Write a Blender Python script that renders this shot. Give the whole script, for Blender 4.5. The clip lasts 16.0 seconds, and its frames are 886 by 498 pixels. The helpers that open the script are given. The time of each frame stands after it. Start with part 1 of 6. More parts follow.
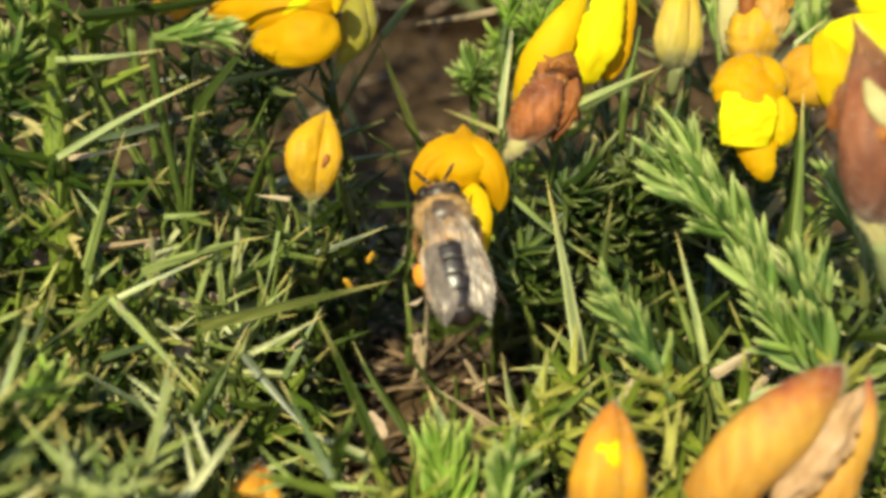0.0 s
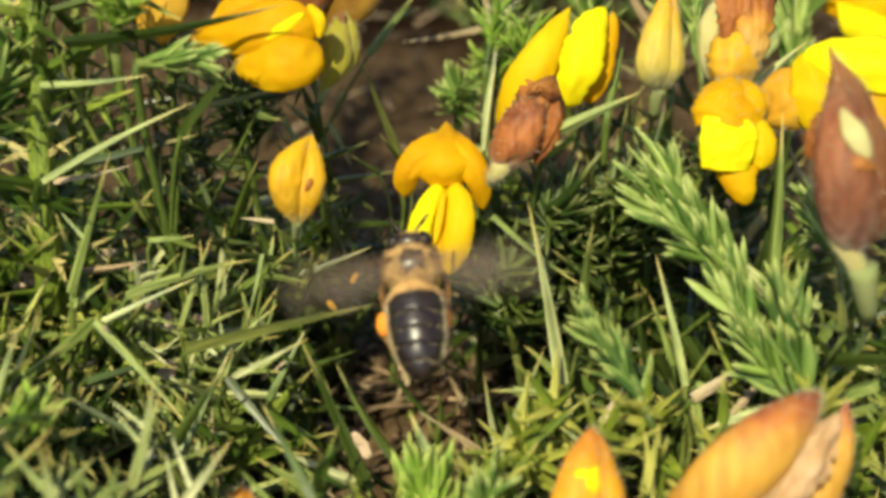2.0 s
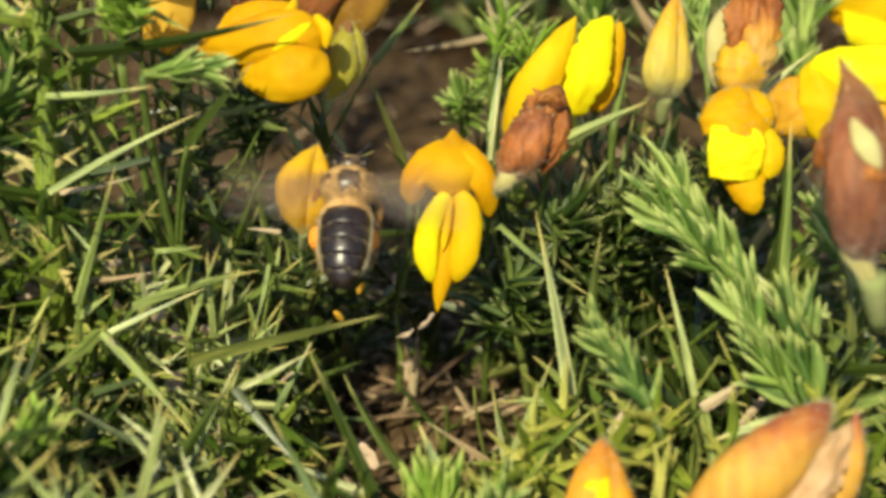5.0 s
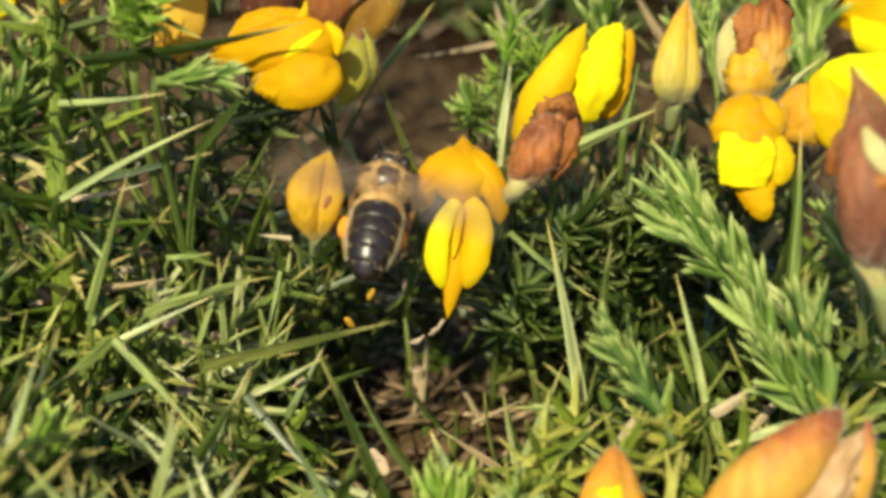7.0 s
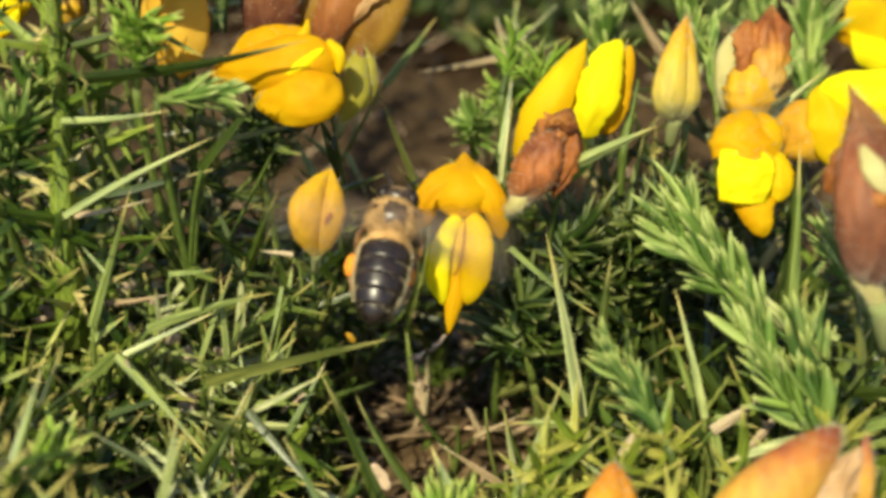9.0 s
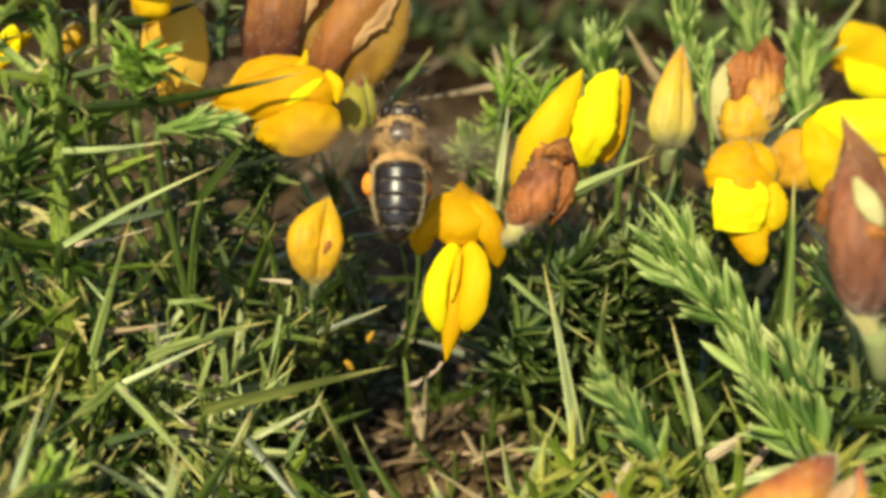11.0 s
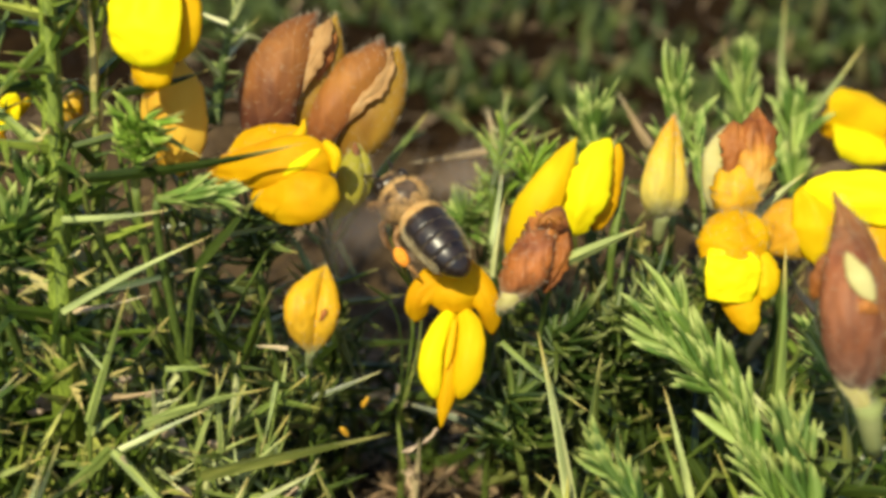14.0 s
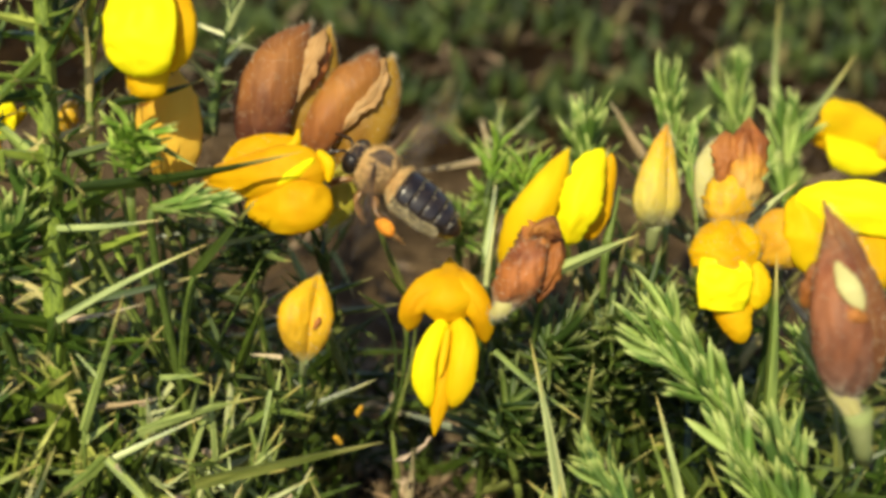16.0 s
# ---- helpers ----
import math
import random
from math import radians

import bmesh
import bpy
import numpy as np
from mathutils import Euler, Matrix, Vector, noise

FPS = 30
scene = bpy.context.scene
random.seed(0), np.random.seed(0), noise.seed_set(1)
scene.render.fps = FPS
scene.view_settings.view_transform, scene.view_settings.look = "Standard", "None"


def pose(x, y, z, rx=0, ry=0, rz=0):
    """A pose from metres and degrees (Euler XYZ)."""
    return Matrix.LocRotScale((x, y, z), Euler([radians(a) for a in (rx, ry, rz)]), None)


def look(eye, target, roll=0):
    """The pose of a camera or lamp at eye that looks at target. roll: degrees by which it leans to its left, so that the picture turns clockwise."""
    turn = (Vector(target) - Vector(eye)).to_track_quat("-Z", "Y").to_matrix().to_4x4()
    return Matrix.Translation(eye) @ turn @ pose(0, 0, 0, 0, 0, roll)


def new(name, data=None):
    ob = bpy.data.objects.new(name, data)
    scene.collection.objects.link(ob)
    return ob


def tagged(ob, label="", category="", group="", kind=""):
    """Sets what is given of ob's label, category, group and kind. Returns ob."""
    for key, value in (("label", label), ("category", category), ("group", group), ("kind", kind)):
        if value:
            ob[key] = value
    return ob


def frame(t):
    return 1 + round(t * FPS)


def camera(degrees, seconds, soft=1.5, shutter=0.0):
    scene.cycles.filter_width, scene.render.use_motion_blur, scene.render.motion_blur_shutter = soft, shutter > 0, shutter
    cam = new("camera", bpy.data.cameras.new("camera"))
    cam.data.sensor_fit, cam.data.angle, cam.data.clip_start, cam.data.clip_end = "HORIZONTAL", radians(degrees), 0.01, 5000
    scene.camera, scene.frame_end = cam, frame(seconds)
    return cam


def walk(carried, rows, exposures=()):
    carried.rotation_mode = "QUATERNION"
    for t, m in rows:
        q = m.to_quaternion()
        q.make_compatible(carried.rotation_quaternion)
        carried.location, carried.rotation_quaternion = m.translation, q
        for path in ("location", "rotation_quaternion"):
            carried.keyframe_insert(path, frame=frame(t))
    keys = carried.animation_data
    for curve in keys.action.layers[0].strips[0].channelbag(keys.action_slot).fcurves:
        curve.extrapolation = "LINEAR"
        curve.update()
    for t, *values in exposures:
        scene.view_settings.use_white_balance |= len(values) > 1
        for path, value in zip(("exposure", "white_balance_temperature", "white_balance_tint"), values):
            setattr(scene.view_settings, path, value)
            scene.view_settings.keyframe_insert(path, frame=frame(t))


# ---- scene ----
cam = camera(34.0, 16.0, soft=3.8, shutter=0.7)
cam.data.dof.use_dof, cam.data.dof.focus_distance, cam.data.dof.aperture_fstop = True, 0.134, 23.0
ROWS = [
    (0, 0.903, -1.234, 108.715, 53.932, 0.082, 0.389),
    (0.5, 1.237, -1.013, 109.146, 53.887, 0.088, 0.332),
    (1, 1.383, -0.986, 109.732, 53.841, 0.010, 0.261),
    (1.5, 1.584, -0.456, 110.359, 53.776, -0.021, 0.240),
    (2, 1.887, -0.594, 111.224, 53.766, -0.035, 0.171),
    (2.5, 2.652, -0.430, 111.489, 53.953, 0.063, 0.246),
    (3, 3.049, 0.271, 111.800, 53.879, 0.164, 0.250),
    (3.5, 2.894, 0.298, 111.822, 53.784, 0.128, 0.210),
    (4, 2.236, 0.143, 111.646, 53.831, 0.090, 0.096),
    (6.5, 0.063, -0.043, 111.287, 54.056, -0.006, -0.046),
    (7, -0.000, 0.059, 111.952, 53.998, 0.005, -0.003),
    (7.5, -0.100, -0.288, 112.734, 54.021, -0.013, 0.055),
    (8, -0.008, -0.337, 113.021, 54.089, 0.032, 0.123),
    (8.5, 0.032, -0.166, 113.302, 54.086, 0.036, 0.105),
    (9, 0.363, 0.005, 113.068, 54.247, 0.148, 0.132),
    (11.5, 0.174, -0.150, 115.239, 55.141, -0.022, -0.046),
    (12, 0.053, 0.089, 115.975, 55.576, -0.198, -0.114),
    (12.5, 0.078, 0.535, 117.464, 55.959, -0.382, -0.266),
    (13, 0.060, 0.467, 118.161, 56.179, -0.367, -0.320),
    (13.5, -0.134, -0.030, 118.014, 56.254, -0.258, -0.149),
    (14, -0.666, 0.253, 117.397, 56.455, -0.444, -0.337),
    (14.5, -1.012, 0.109, 117.305, 56.710, -0.579, -0.513),
    (15, -0.798, -0.276, 117.327, 56.829, -0.550, -0.487),
    (15.5, -0.633, -0.270, 117.837, 56.789, -0.548, -0.422),
    (16, -0.201, -0.417, 117.614, 56.900, -0.502, -0.372),
]
MM = 0.001
walk(cam, [(t, pose(x * MM, y * MM, z * MM, rx, ry, rz)) for t, x, y, z, rx, ry, rz in ROWS])

# ---- world, sun, exposure ----
SUN_EL, SUN_AZ = 52.0, 200.0    # height, and compass turn of the sun (0 = +y, 90 = +x)
world = bpy.data.worlds.new("sky")
scene.world = world
world.use_nodes = True
wn = world.node_tree
bg = wn.nodes["Background"]
sky = wn.nodes.new("ShaderNodeTexSky")
sky.sky_type, sky.sun_disc = "NISHITA", False
sky.sun_elevation, sky.sun_rotation = radians(SUN_EL), radians(SUN_AZ)
wn.links.new(sky.outputs[0], bg.inputs[0])
bg.inputs[1].default_value = 0.098
sun_data = bpy.data.lights.new("sun", "SUN")
sun_data.energy, sun_data.angle, sun_data.color = 4.1, radians(0.6), (1.0, 0.925, 0.62)
sun = new("sun", sun_data)
_a, _e = radians(SUN_AZ), radians(SUN_EL)
sun.matrix_world = look((0, 0, 0), (-math.sin(_a) * math.cos(_e), -math.cos(_a) * math.cos(_e), -math.sin(_e)))
scene.view_settings.exposure = 0.5


# ---- materials ----
def mat(name):
    m = bpy.data.materials.new(name)
    m.use_nodes = True
    return m, m.node_tree.nodes, m.node_tree.links, m.node_tree.nodes["Principled BSDF"]


def ramp(nodes, stops):
    r = nodes.new("ShaderNodeValToRGB")
    e = r.color_ramp.elements
    while len(e) < len(stops):
        e.new(0.5)
    for el, (p, c) in zip(e, stops):
        el.position, el.color = p, (*c, 1)
    return r


def grain(nodes, links, scale, detail=3.0, stretch=(1, 1, 1), source="Object"):
    co = nodes.new("ShaderNodeTexCoord")
    mp = nodes.new("ShaderNodeMapping")
    mp.inputs["Scale"].default_value = stretch
    n = nodes.new("ShaderNodeTexNoise")
    n.inputs["Scale"].default_value, n.inputs["Detail"].default_value = scale, detail
    links.new(co.outputs[source], mp.inputs[0])
    links.new(mp.outputs[0], n.inputs[0])
    return n


def bumped(nodes, links, b, height, strength, dist):
    bp = nodes.new("ShaderNodeBump")
    bp.inputs["Strength"].default_value, bp.inputs["Distance"].default_value = strength, dist
    links.new(height, bp.inputs["Height"])
    links.new(bp.outputs[0], b.inputs["Normal"])


def soft_tissue(name, stops, rough=0.5, thin=0.35, scale=500, stretch=(1, 1, 0.25), glow_mix=None, spec=0.3, bump=0.25):
    """Plant tissue: two scales of tone, fine relief, and some light let through."""
    m, nd, ln, b = mat(name)
    n1 = grain(nd, ln, scale, 3, stretch)
    n2 = grain(nd, ln, scale * 0.22, 2)
    mix = nd.new("ShaderNodeMath")
    mix.operation = "MULTIPLY_ADD"
    mix.inputs[1].default_value = 0.5
    ln.new(n1.outputs[0], mix.inputs[0])
    half = nd.new("ShaderNodeMath")
    half.operation = "MULTIPLY"
    half.inputs[1].default_value = 0.5
    ln.new(n2.outputs[0], half.inputs[0])
    ln.new(half.outputs[0], mix.inputs[2])
    r = ramp(nd, stops)
    ln.new(mix.outputs[0], r.inputs[0])
    ln.new(r.outputs[0], b.inputs["Base Color"])
    b.inputs["Roughness"].default_value = rough
    b.inputs["Specular IOR Level"].default_value = spec
    bumped(nd, ln, b, n1.outputs[0], bump, 0.0002)
    if thin:
        tr = nd.new("ShaderNodeBsdfTranslucent")
        ln.new(r.outputs[0], tr.inputs[0])
        ms = nd.new("ShaderNodeMixShader")
        ms.inputs[0].default_value = thin
        out = nd["Material Output"]
        ln.new(b.outputs[0], ms.inputs[1])
        ln.new(tr.outputs[0], ms.inputs[2])
        ln.new(ms.outputs[0], out.inputs[0])
    return m


def spine_material(name, stops, tip, rough=0.40, source="Object Info", fine=40000, along=0.05):
    """Spines and leaves: tone by piece, ribs along them, a paler point."""
    m, nd, ln, b = mat(name)
    if source == "Object Info":
        info = nd.new("ShaderNodeObjectInfo").outputs["Random"]
    else:
        info = nd.new("ShaderNodeNewGeometry").outputs["Random Per Island"]
    r = ramp(nd, stops)
    ln.new(info, r.inputs[0])
    n = grain(nd, ln, fine, 2, (1, 1, along))
    shade = nd.new("ShaderNodeMix")
    shade.data_type, shade.blend_type = "RGBA", "MULTIPLY"
    shade.inputs[0].default_value = 0.75
    r2 = ramp(nd, [(0.34, (0.38, 0.44, 0.38)), (0.5, (0.9, 0.92, 0.9)), (0.66, (1.5, 1.42, 1.5))])
    ln.new(n.outputs[0], r2.inputs[0])
    ln.new(r.outputs[0], shade.inputs[6])
    ln.new(r2.outputs[0], shade.inputs[7])
    col = shade.outputs[2]
    if tip and source == "Object Info":
        co = nd.new("ShaderNodeTexCoord")
        sp = nd.new("ShaderNodeSeparateXYZ")
        ln.new(co.outputs["Generated"], sp.inputs[0])
        rt = ramp(nd, [(0.70, (0, 0, 0)), (0.95, (1, 1, 1))])
        ln.new(sp.outputs[2], rt.inputs[0])
        tm = nd.new("ShaderNodeMix")
        tm.data_type = "RGBA"
        ln.new(rt.outputs[0], tm.inputs[0])
        ln.new(col, tm.inputs[6])
        tm.inputs[7].default_value = (*tip, 1)
        col = tm.outputs[2]
    ln.new(col, b.inputs["Base Color"])
    b.inputs["Roughness"].default_value = rough
    b.inputs["Specular IOR Level"].default_value = 0.36
    bumped(nd, ln, b, n.outputs[0], 0.3, 0.00004 if fine > 5000 else 0.0002)
    return m


# gold and amber also paint shaded and translucent petals, bright yellow the sunlit ones
M_PETAL = soft_tissue("petal_yellow", [(0.3, (0.84, 0.64, 0.004)), (0.5, (0.88, 0.75, 0.005)), (0.7, (0.90, 0.81, 0.008))], 0.6, 0.18, 420, (1, 0.4, 1), spec=0.12, bump=0.5)
M_PETAL_DEEP = soft_tissue("petal_amber", [(0.3, (0.69, 0.32, 0.003)), (0.5, (0.76, 0.42, 0.003)), (0.7, (0.82, 0.53, 0.005))], 0.6, 0.28, 330, (1, 0.4, 1), spec=0.12, bump=0.5)
M_PETAL_MID = soft_tissue("petal_gold", [(0.3, (0.75, 0.41, 0.003)), (0.5, (0.80, 0.53, 0.004)), (0.7, (0.84, 0.64, 0.008))], 0.6, 0.25, 330, (1, 0.4, 1), spec=0.12, bump=0.5)
M_PETAL_FADED = soft_tissue("petal_faded", [(0.3, (0.78, 0.42, 0.03)), (0.7, (0.86, 0.56, 0.07))], 0.6, 0.35, 330, (1, 0.4, 1), spec=0.12, bump=0.4)
M_CALYX_GOLD = soft_tissue("calyx_gold", [(0.3, (0.66, 0.30, 0.02)), (0.55, (0.82, 0.46, 0.025)), (0.75, (0.84, 0.58, 0.08))], 0.6, 0.3, 380)
M_CALYX_PALE = soft_tissue("calyx_pale", [(0.3, (0.55, 0.48, 0.16)), (0.7, (0.74, 0.68, 0.32))], 0.65, 0.3, 380)
M_CALYX_LIME = soft_tissue("calyx_lime", [(0.3, (0.36, 0.33, 0.03)), (0.7, (0.54, 0.46, 0.055))], 0.6, 0.35, 380)
M_CALYX_BROWN = soft_tissue("calyx_brown", [(0.30, (0.12, 0.042, 0.022)), (0.45, (0.23, 0.085, 0.033)), (0.58, (0.36, 0.155, 0.052)), (0.72, (0.52, 0.27, 0.09))], 0.6, 0.25, 420, (1, 1, 0.5), bump=0.7)
M_INSIDE = soft_tissue("calyx_inside", [(0.3, (0.34, 0.16, 0.025)), (0.5, (0.50, 0.28, 0.035)), (0.72, (0.62, 0.40, 0.06))], 0.55, 0.5, 380, (1, 0.4, 1), bump=0.6)
M_PAPER = soft_tissue("withered_petal", [(0.3, (0.50, 0.29, 0.12)), (0.55, (0.72, 0.48, 0.26)), (0.8, (0.86, 0.70, 0.48))], 0.7, 0.3, 700, bump=0.8)
M_TORN = soft_tissue("torn_edge", [(0.3, (0.34, 0.17, 0.06)), (0.55, (0.54, 0.31, 0.12)), (0.8, (0.68, 0.47, 0.24))], 0.7, 0.3, 700, bump=0.8)
M_WITHER = soft_tissue("withered_petal_dark", [(0.3, (0.08, 0.02, 0.008)), (0.5, (0.38, 0.13, 0.03)), (0.75, (0.62, 0.26, 0.06))], 0.6, 0.2, 420, bump=0.7)
M_DOWN = soft_tissue("pale_down", [(0.3, (0.62, 0.52, 0.36)), (0.7, (0.8, 0.72, 0.56))], 0.8, 0.4, 400)
M_PEDICEL = soft_tissue("pedicel", [(0.3, (0.20, 0.25, 0.07)), (0.7, (0.40, 0.42, 0.18))], 0.7, 0.15, 500)


def bud_material(name, stops, streak=0.25, upright=True):
    """A bud: pale and downy at the foot, gold above."""
    m, nd, ln, b = mat(name)
    co = nd.new("ShaderNodeTexCoord")
    sp = nd.new("ShaderNodeSeparateXYZ")
    ln.new(co.outputs["Generated"], sp.inputs[0])
    n = grain(nd, ln, 450, 3, (1, 1, 0.3))
    ad = nd.new("ShaderNodeMath")
    ad.operation = "MULTIPLY_ADD"
    ad.inputs[1].default_value = 0.45
    ln.new(n.outputs[0], ad.inputs[0])
    ln.new(sp.outputs[1 if upright else 2], ad.inputs[2])
    r = ramp(nd, stops)
    sub = nd.new("ShaderNodeMath")
    sub.operation = "SUBTRACT"
    sub.inputs[1].default_value = 0.22
    ln.new(ad.outputs[0], sub.inputs[0])
    ln.new(sub.outputs[0], r.inputs[0])
    n2 = grain(nd, ln, 1500, 4, (1, 0.14, 1) if upright else (1, 1, 0.14))
    dark = ramp(nd, [(0.36, (0.30, 0.22, 0.20)), (0.5, (0.95, 0.95, 0.95)), (0.66, (1.3, 1.25, 1.15))])
    ln.new(n2.outputs[0], dark.inputs[0])
    mul = nd.new("ShaderNodeMix")
    mul.data_type, mul.blend_type = "RGBA", "MULTIPLY"
    mul.inputs[0].default_value = streak
    ln.new(r.outputs[0], mul.inputs[6])
    ln.new(dark.outputs[0], mul.inputs[7])
    ln.new(mul.outputs[2], b.inputs["Base Color"])
    b.inputs["Roughness"].default_value = 0.6
    bumped(nd, ln, b, n2.outputs[0], 0.7, 0.0003)
    tr = nd.new("ShaderNodeBsdfTranslucent")
    ln.new(r.outputs[0], tr.inputs[0])
    ms = nd.new("ShaderNodeMixShader")
    ms.inputs[0].default_value = 0.32
    ln.new(b.outputs[0], ms.inputs[1])
    ln.new(tr.outputs[0], ms.inputs[2])
    ln.new(ms.outputs[0], nd["Material Output"].inputs[0])
    return m


M_RUST = bud_material("calyx_rust", [(0.0, (0.60, 0.50, 0.34)), (0.14, (0.44, 0.24, 0.13)), (0.30, (0.44, 0.15, 0.045)), (0.55, (0.54, 0.18, 0.04)), (0.78, (0.30, 0.09, 0.03)), (1.0, (0.38, 0.13, 0.04))], 0.5)
M_CALYX_UMBER = bud_material("calyx_umber", [(0.0, (0.12, 0.038, 0.022)), (0.25, (0.16, 0.052, 0.024)), (0.5, (0.32, 0.115, 0.026)), (0.72, (0.38, 0.145, 0.028)), (1.0, (0.25, 0.09, 0.03))], 0.28)
M_CALYX_TAN = bud_material("calyx_tan", [(0.0, (0.26, 0.09, 0.035)), (0.3, (0.40, 0.14, 0.035)), (0.6, (0.47, 0.19, 0.03)), (0.85, (0.38, 0.145, 0.03)), (1.0, (0.27, 0.10, 0.035))], 0.28)
M_SEPIA = bud_material("calyx_sepia", [(0.0, (0.52, 0.40, 0.30)), (0.12, (0.30, 0.14, 0.09)), (0.36, (0.28, 0.10, 0.045)), (0.6, (0.40, 0.14, 0.05)), (0.8, (0.32, 0.10, 0.04)), (1.0, (0.36, 0.16, 0.07))], 0.45)
M_SCORCHED = bud_material("calyx_scorched", [(0.0, (0.62, 0.55, 0.30)), (0.2, (0.74, 0.50, 0.14)), (0.45, (0.72, 0.36, 0.04)), (0.62, (0.48, 0.17, 0.03)), (0.82, (0.34, 0.10, 0.02)), (1.0, (0.50, 0.20, 0.04))], 0.5)
M_NEAR = bud_material("calyx_flame", [(0.05, (0.52, 0.17, 0.08)), (0.24, (0.74, 0.36, 0.045)), (0.65, (0.81, 0.46, 0.06)), (0.9, (0.62, 0.22, 0.05)), (1.0, (0.45, 0.12, 0.05))])
M_BUD = bud_material("bud_amber", [(0.0, (0.52, 0.42, 0.14)), (0.13, (0.74, 0.44, 0.03)), (0.5, (0.80, 0.46, 0.006)), (1.0, (0.85, 0.52, 0.005))])
M_BUD_PALE = bud_material("bud_pale", [(0.03, (0.46, 0.44, 0.18)), (0.28, (0.74, 0.59, 0.10)), (0.66, (0.85, 0.56, 0.035)), (1.0, (0.80, 0.38, 0.02))])
M_BUD_ORANGE = bud_material("bud_orange", [(0.1, (0.70, 0.30, 0.03)), (0.5, (0.86, 0.46, 0.015)), (0.75, (0.86, 0.40, 0.02)), (1.0, (0.74, 0.26, 0.02))])
GREENS = [(0.0, (0.019, 0.039, 0.004)), (0.4, (0.049, 0.086, 0.009)), (0.65, (0.108, 0.160, 0.018)), (0.82, (0.23, 0.29, 0.042)), (0.95, (0.36, 0.36, 0.09)), (1.0, (0.54, 0.44, 0.18))]
M_SPINE = spine_material("spine_green", GREENS, (0.52, 0.42, 0.14))
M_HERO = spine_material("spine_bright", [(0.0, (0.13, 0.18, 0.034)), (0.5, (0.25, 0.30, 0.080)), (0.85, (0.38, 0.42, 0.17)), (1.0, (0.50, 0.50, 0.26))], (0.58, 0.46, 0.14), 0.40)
# own dark green of some spines, and painted shade of the inner ones
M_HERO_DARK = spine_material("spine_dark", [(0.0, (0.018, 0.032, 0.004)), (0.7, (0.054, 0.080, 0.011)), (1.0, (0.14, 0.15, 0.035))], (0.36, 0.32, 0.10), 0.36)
# low inner shoots: shade is mixed into this dark green
M_SHADED_LEAF = spine_material("spine_shaded", [(0.0, (0.016, 0.034, 0.005)), (0.6, (0.042, 0.074, 0.011)), (1.0, (0.11, 0.145, 0.026))], (0.2, 0.22, 0.07), 0.45)
M_STUB = spine_material("spine_golden", [(0.0, (0.10, 0.15, 0.012)), (0.5, (0.21, 0.25, 0.026)), (1.0, (0.40, 0.38, 0.08))], (0.50, 0.44, 0.12), 0.45)
M_DRY = spine_material("spine_dry", [(0.0, (0.36, 0.25, 0.13)), (1.0, (0.62, 0.50, 0.32))], (0.6, 0.5, 0.32), 0.6)
M_STALK = spine_material("stalk_lime", [(0.0, (0.11, 0.16, 0.018)), (1.0, (0.20, 0.26, 0.035))], None, 0.5, fine=4200, along=0.03)
M_LEAF = spine_material("leaf_young", [(0.0, (0.068, 0.138, 0.016)), (0.5, (0.142, 0.230, 0.034)), (1.0, (0.30, 0.38, 0.09))], (0.40, 0.45, 0.14), 0.6, fine=9000)
M_LEAF_DEEP = spine_material("leaf_deep", [(0.0, (0.034, 0.080, 0.010)), (0.5, (0.075, 0.14, 0.020)), (1.0, (0.19, 0.26, 0.06))], (0.34, 0.38, 0.10), 0.6, fine=9000)
M_LIME = spine_material("leaf_lime", [(0.0, (0.14, 0.26, 0.018)), (1.0, (0.31, 0.45, 0.06))], (0.40, 0.45, 0.10), 0.55, fine=9000)
M_STEM = spine_material("stem_green", [(0.0, (0.05, 0.08, 0.016)), (0.6, (0.12, 0.17, 0.03)), (1.0, (0.22, 0.25, 0.06))], None, 0.5, fine=6000, along=0.03)
M_FARLEAF = spine_material("far_blades", [(0.0, (0.014, 0.024, 0.005)), (0.5, (0.04, 0.065, 0.012)), (0.85, (0.09, 0.12, 0.025)), (1.0, (0.16, 0.12, 0.05))], None, 0.6, "island", 900, 0.2)
M_STRAW = spine_material("straw", [(0.0, (0.05, 0.03, 0.016)), (0.5, (0.16, 0.10, 0.052)), (1.0, (0.44, 0.32, 0.19))], None, 0.8, "island", 900, 0.2)
M_LITTER = spine_material("litter", [(0.0, (0.03, 0.018, 0.010)), (0.6, (0.13, 0.085, 0.05)), (1.0, (0.48, 0.34, 0.22))], None, 0.8, "island", 900, 0.2)
M_CHIP = soft_tissue("dry_scale", [(0.3, (0.50, 0.36, 0.24)), (0.7, (0.74, 0.58, 0.42))], 0.8, 0.1, 400)


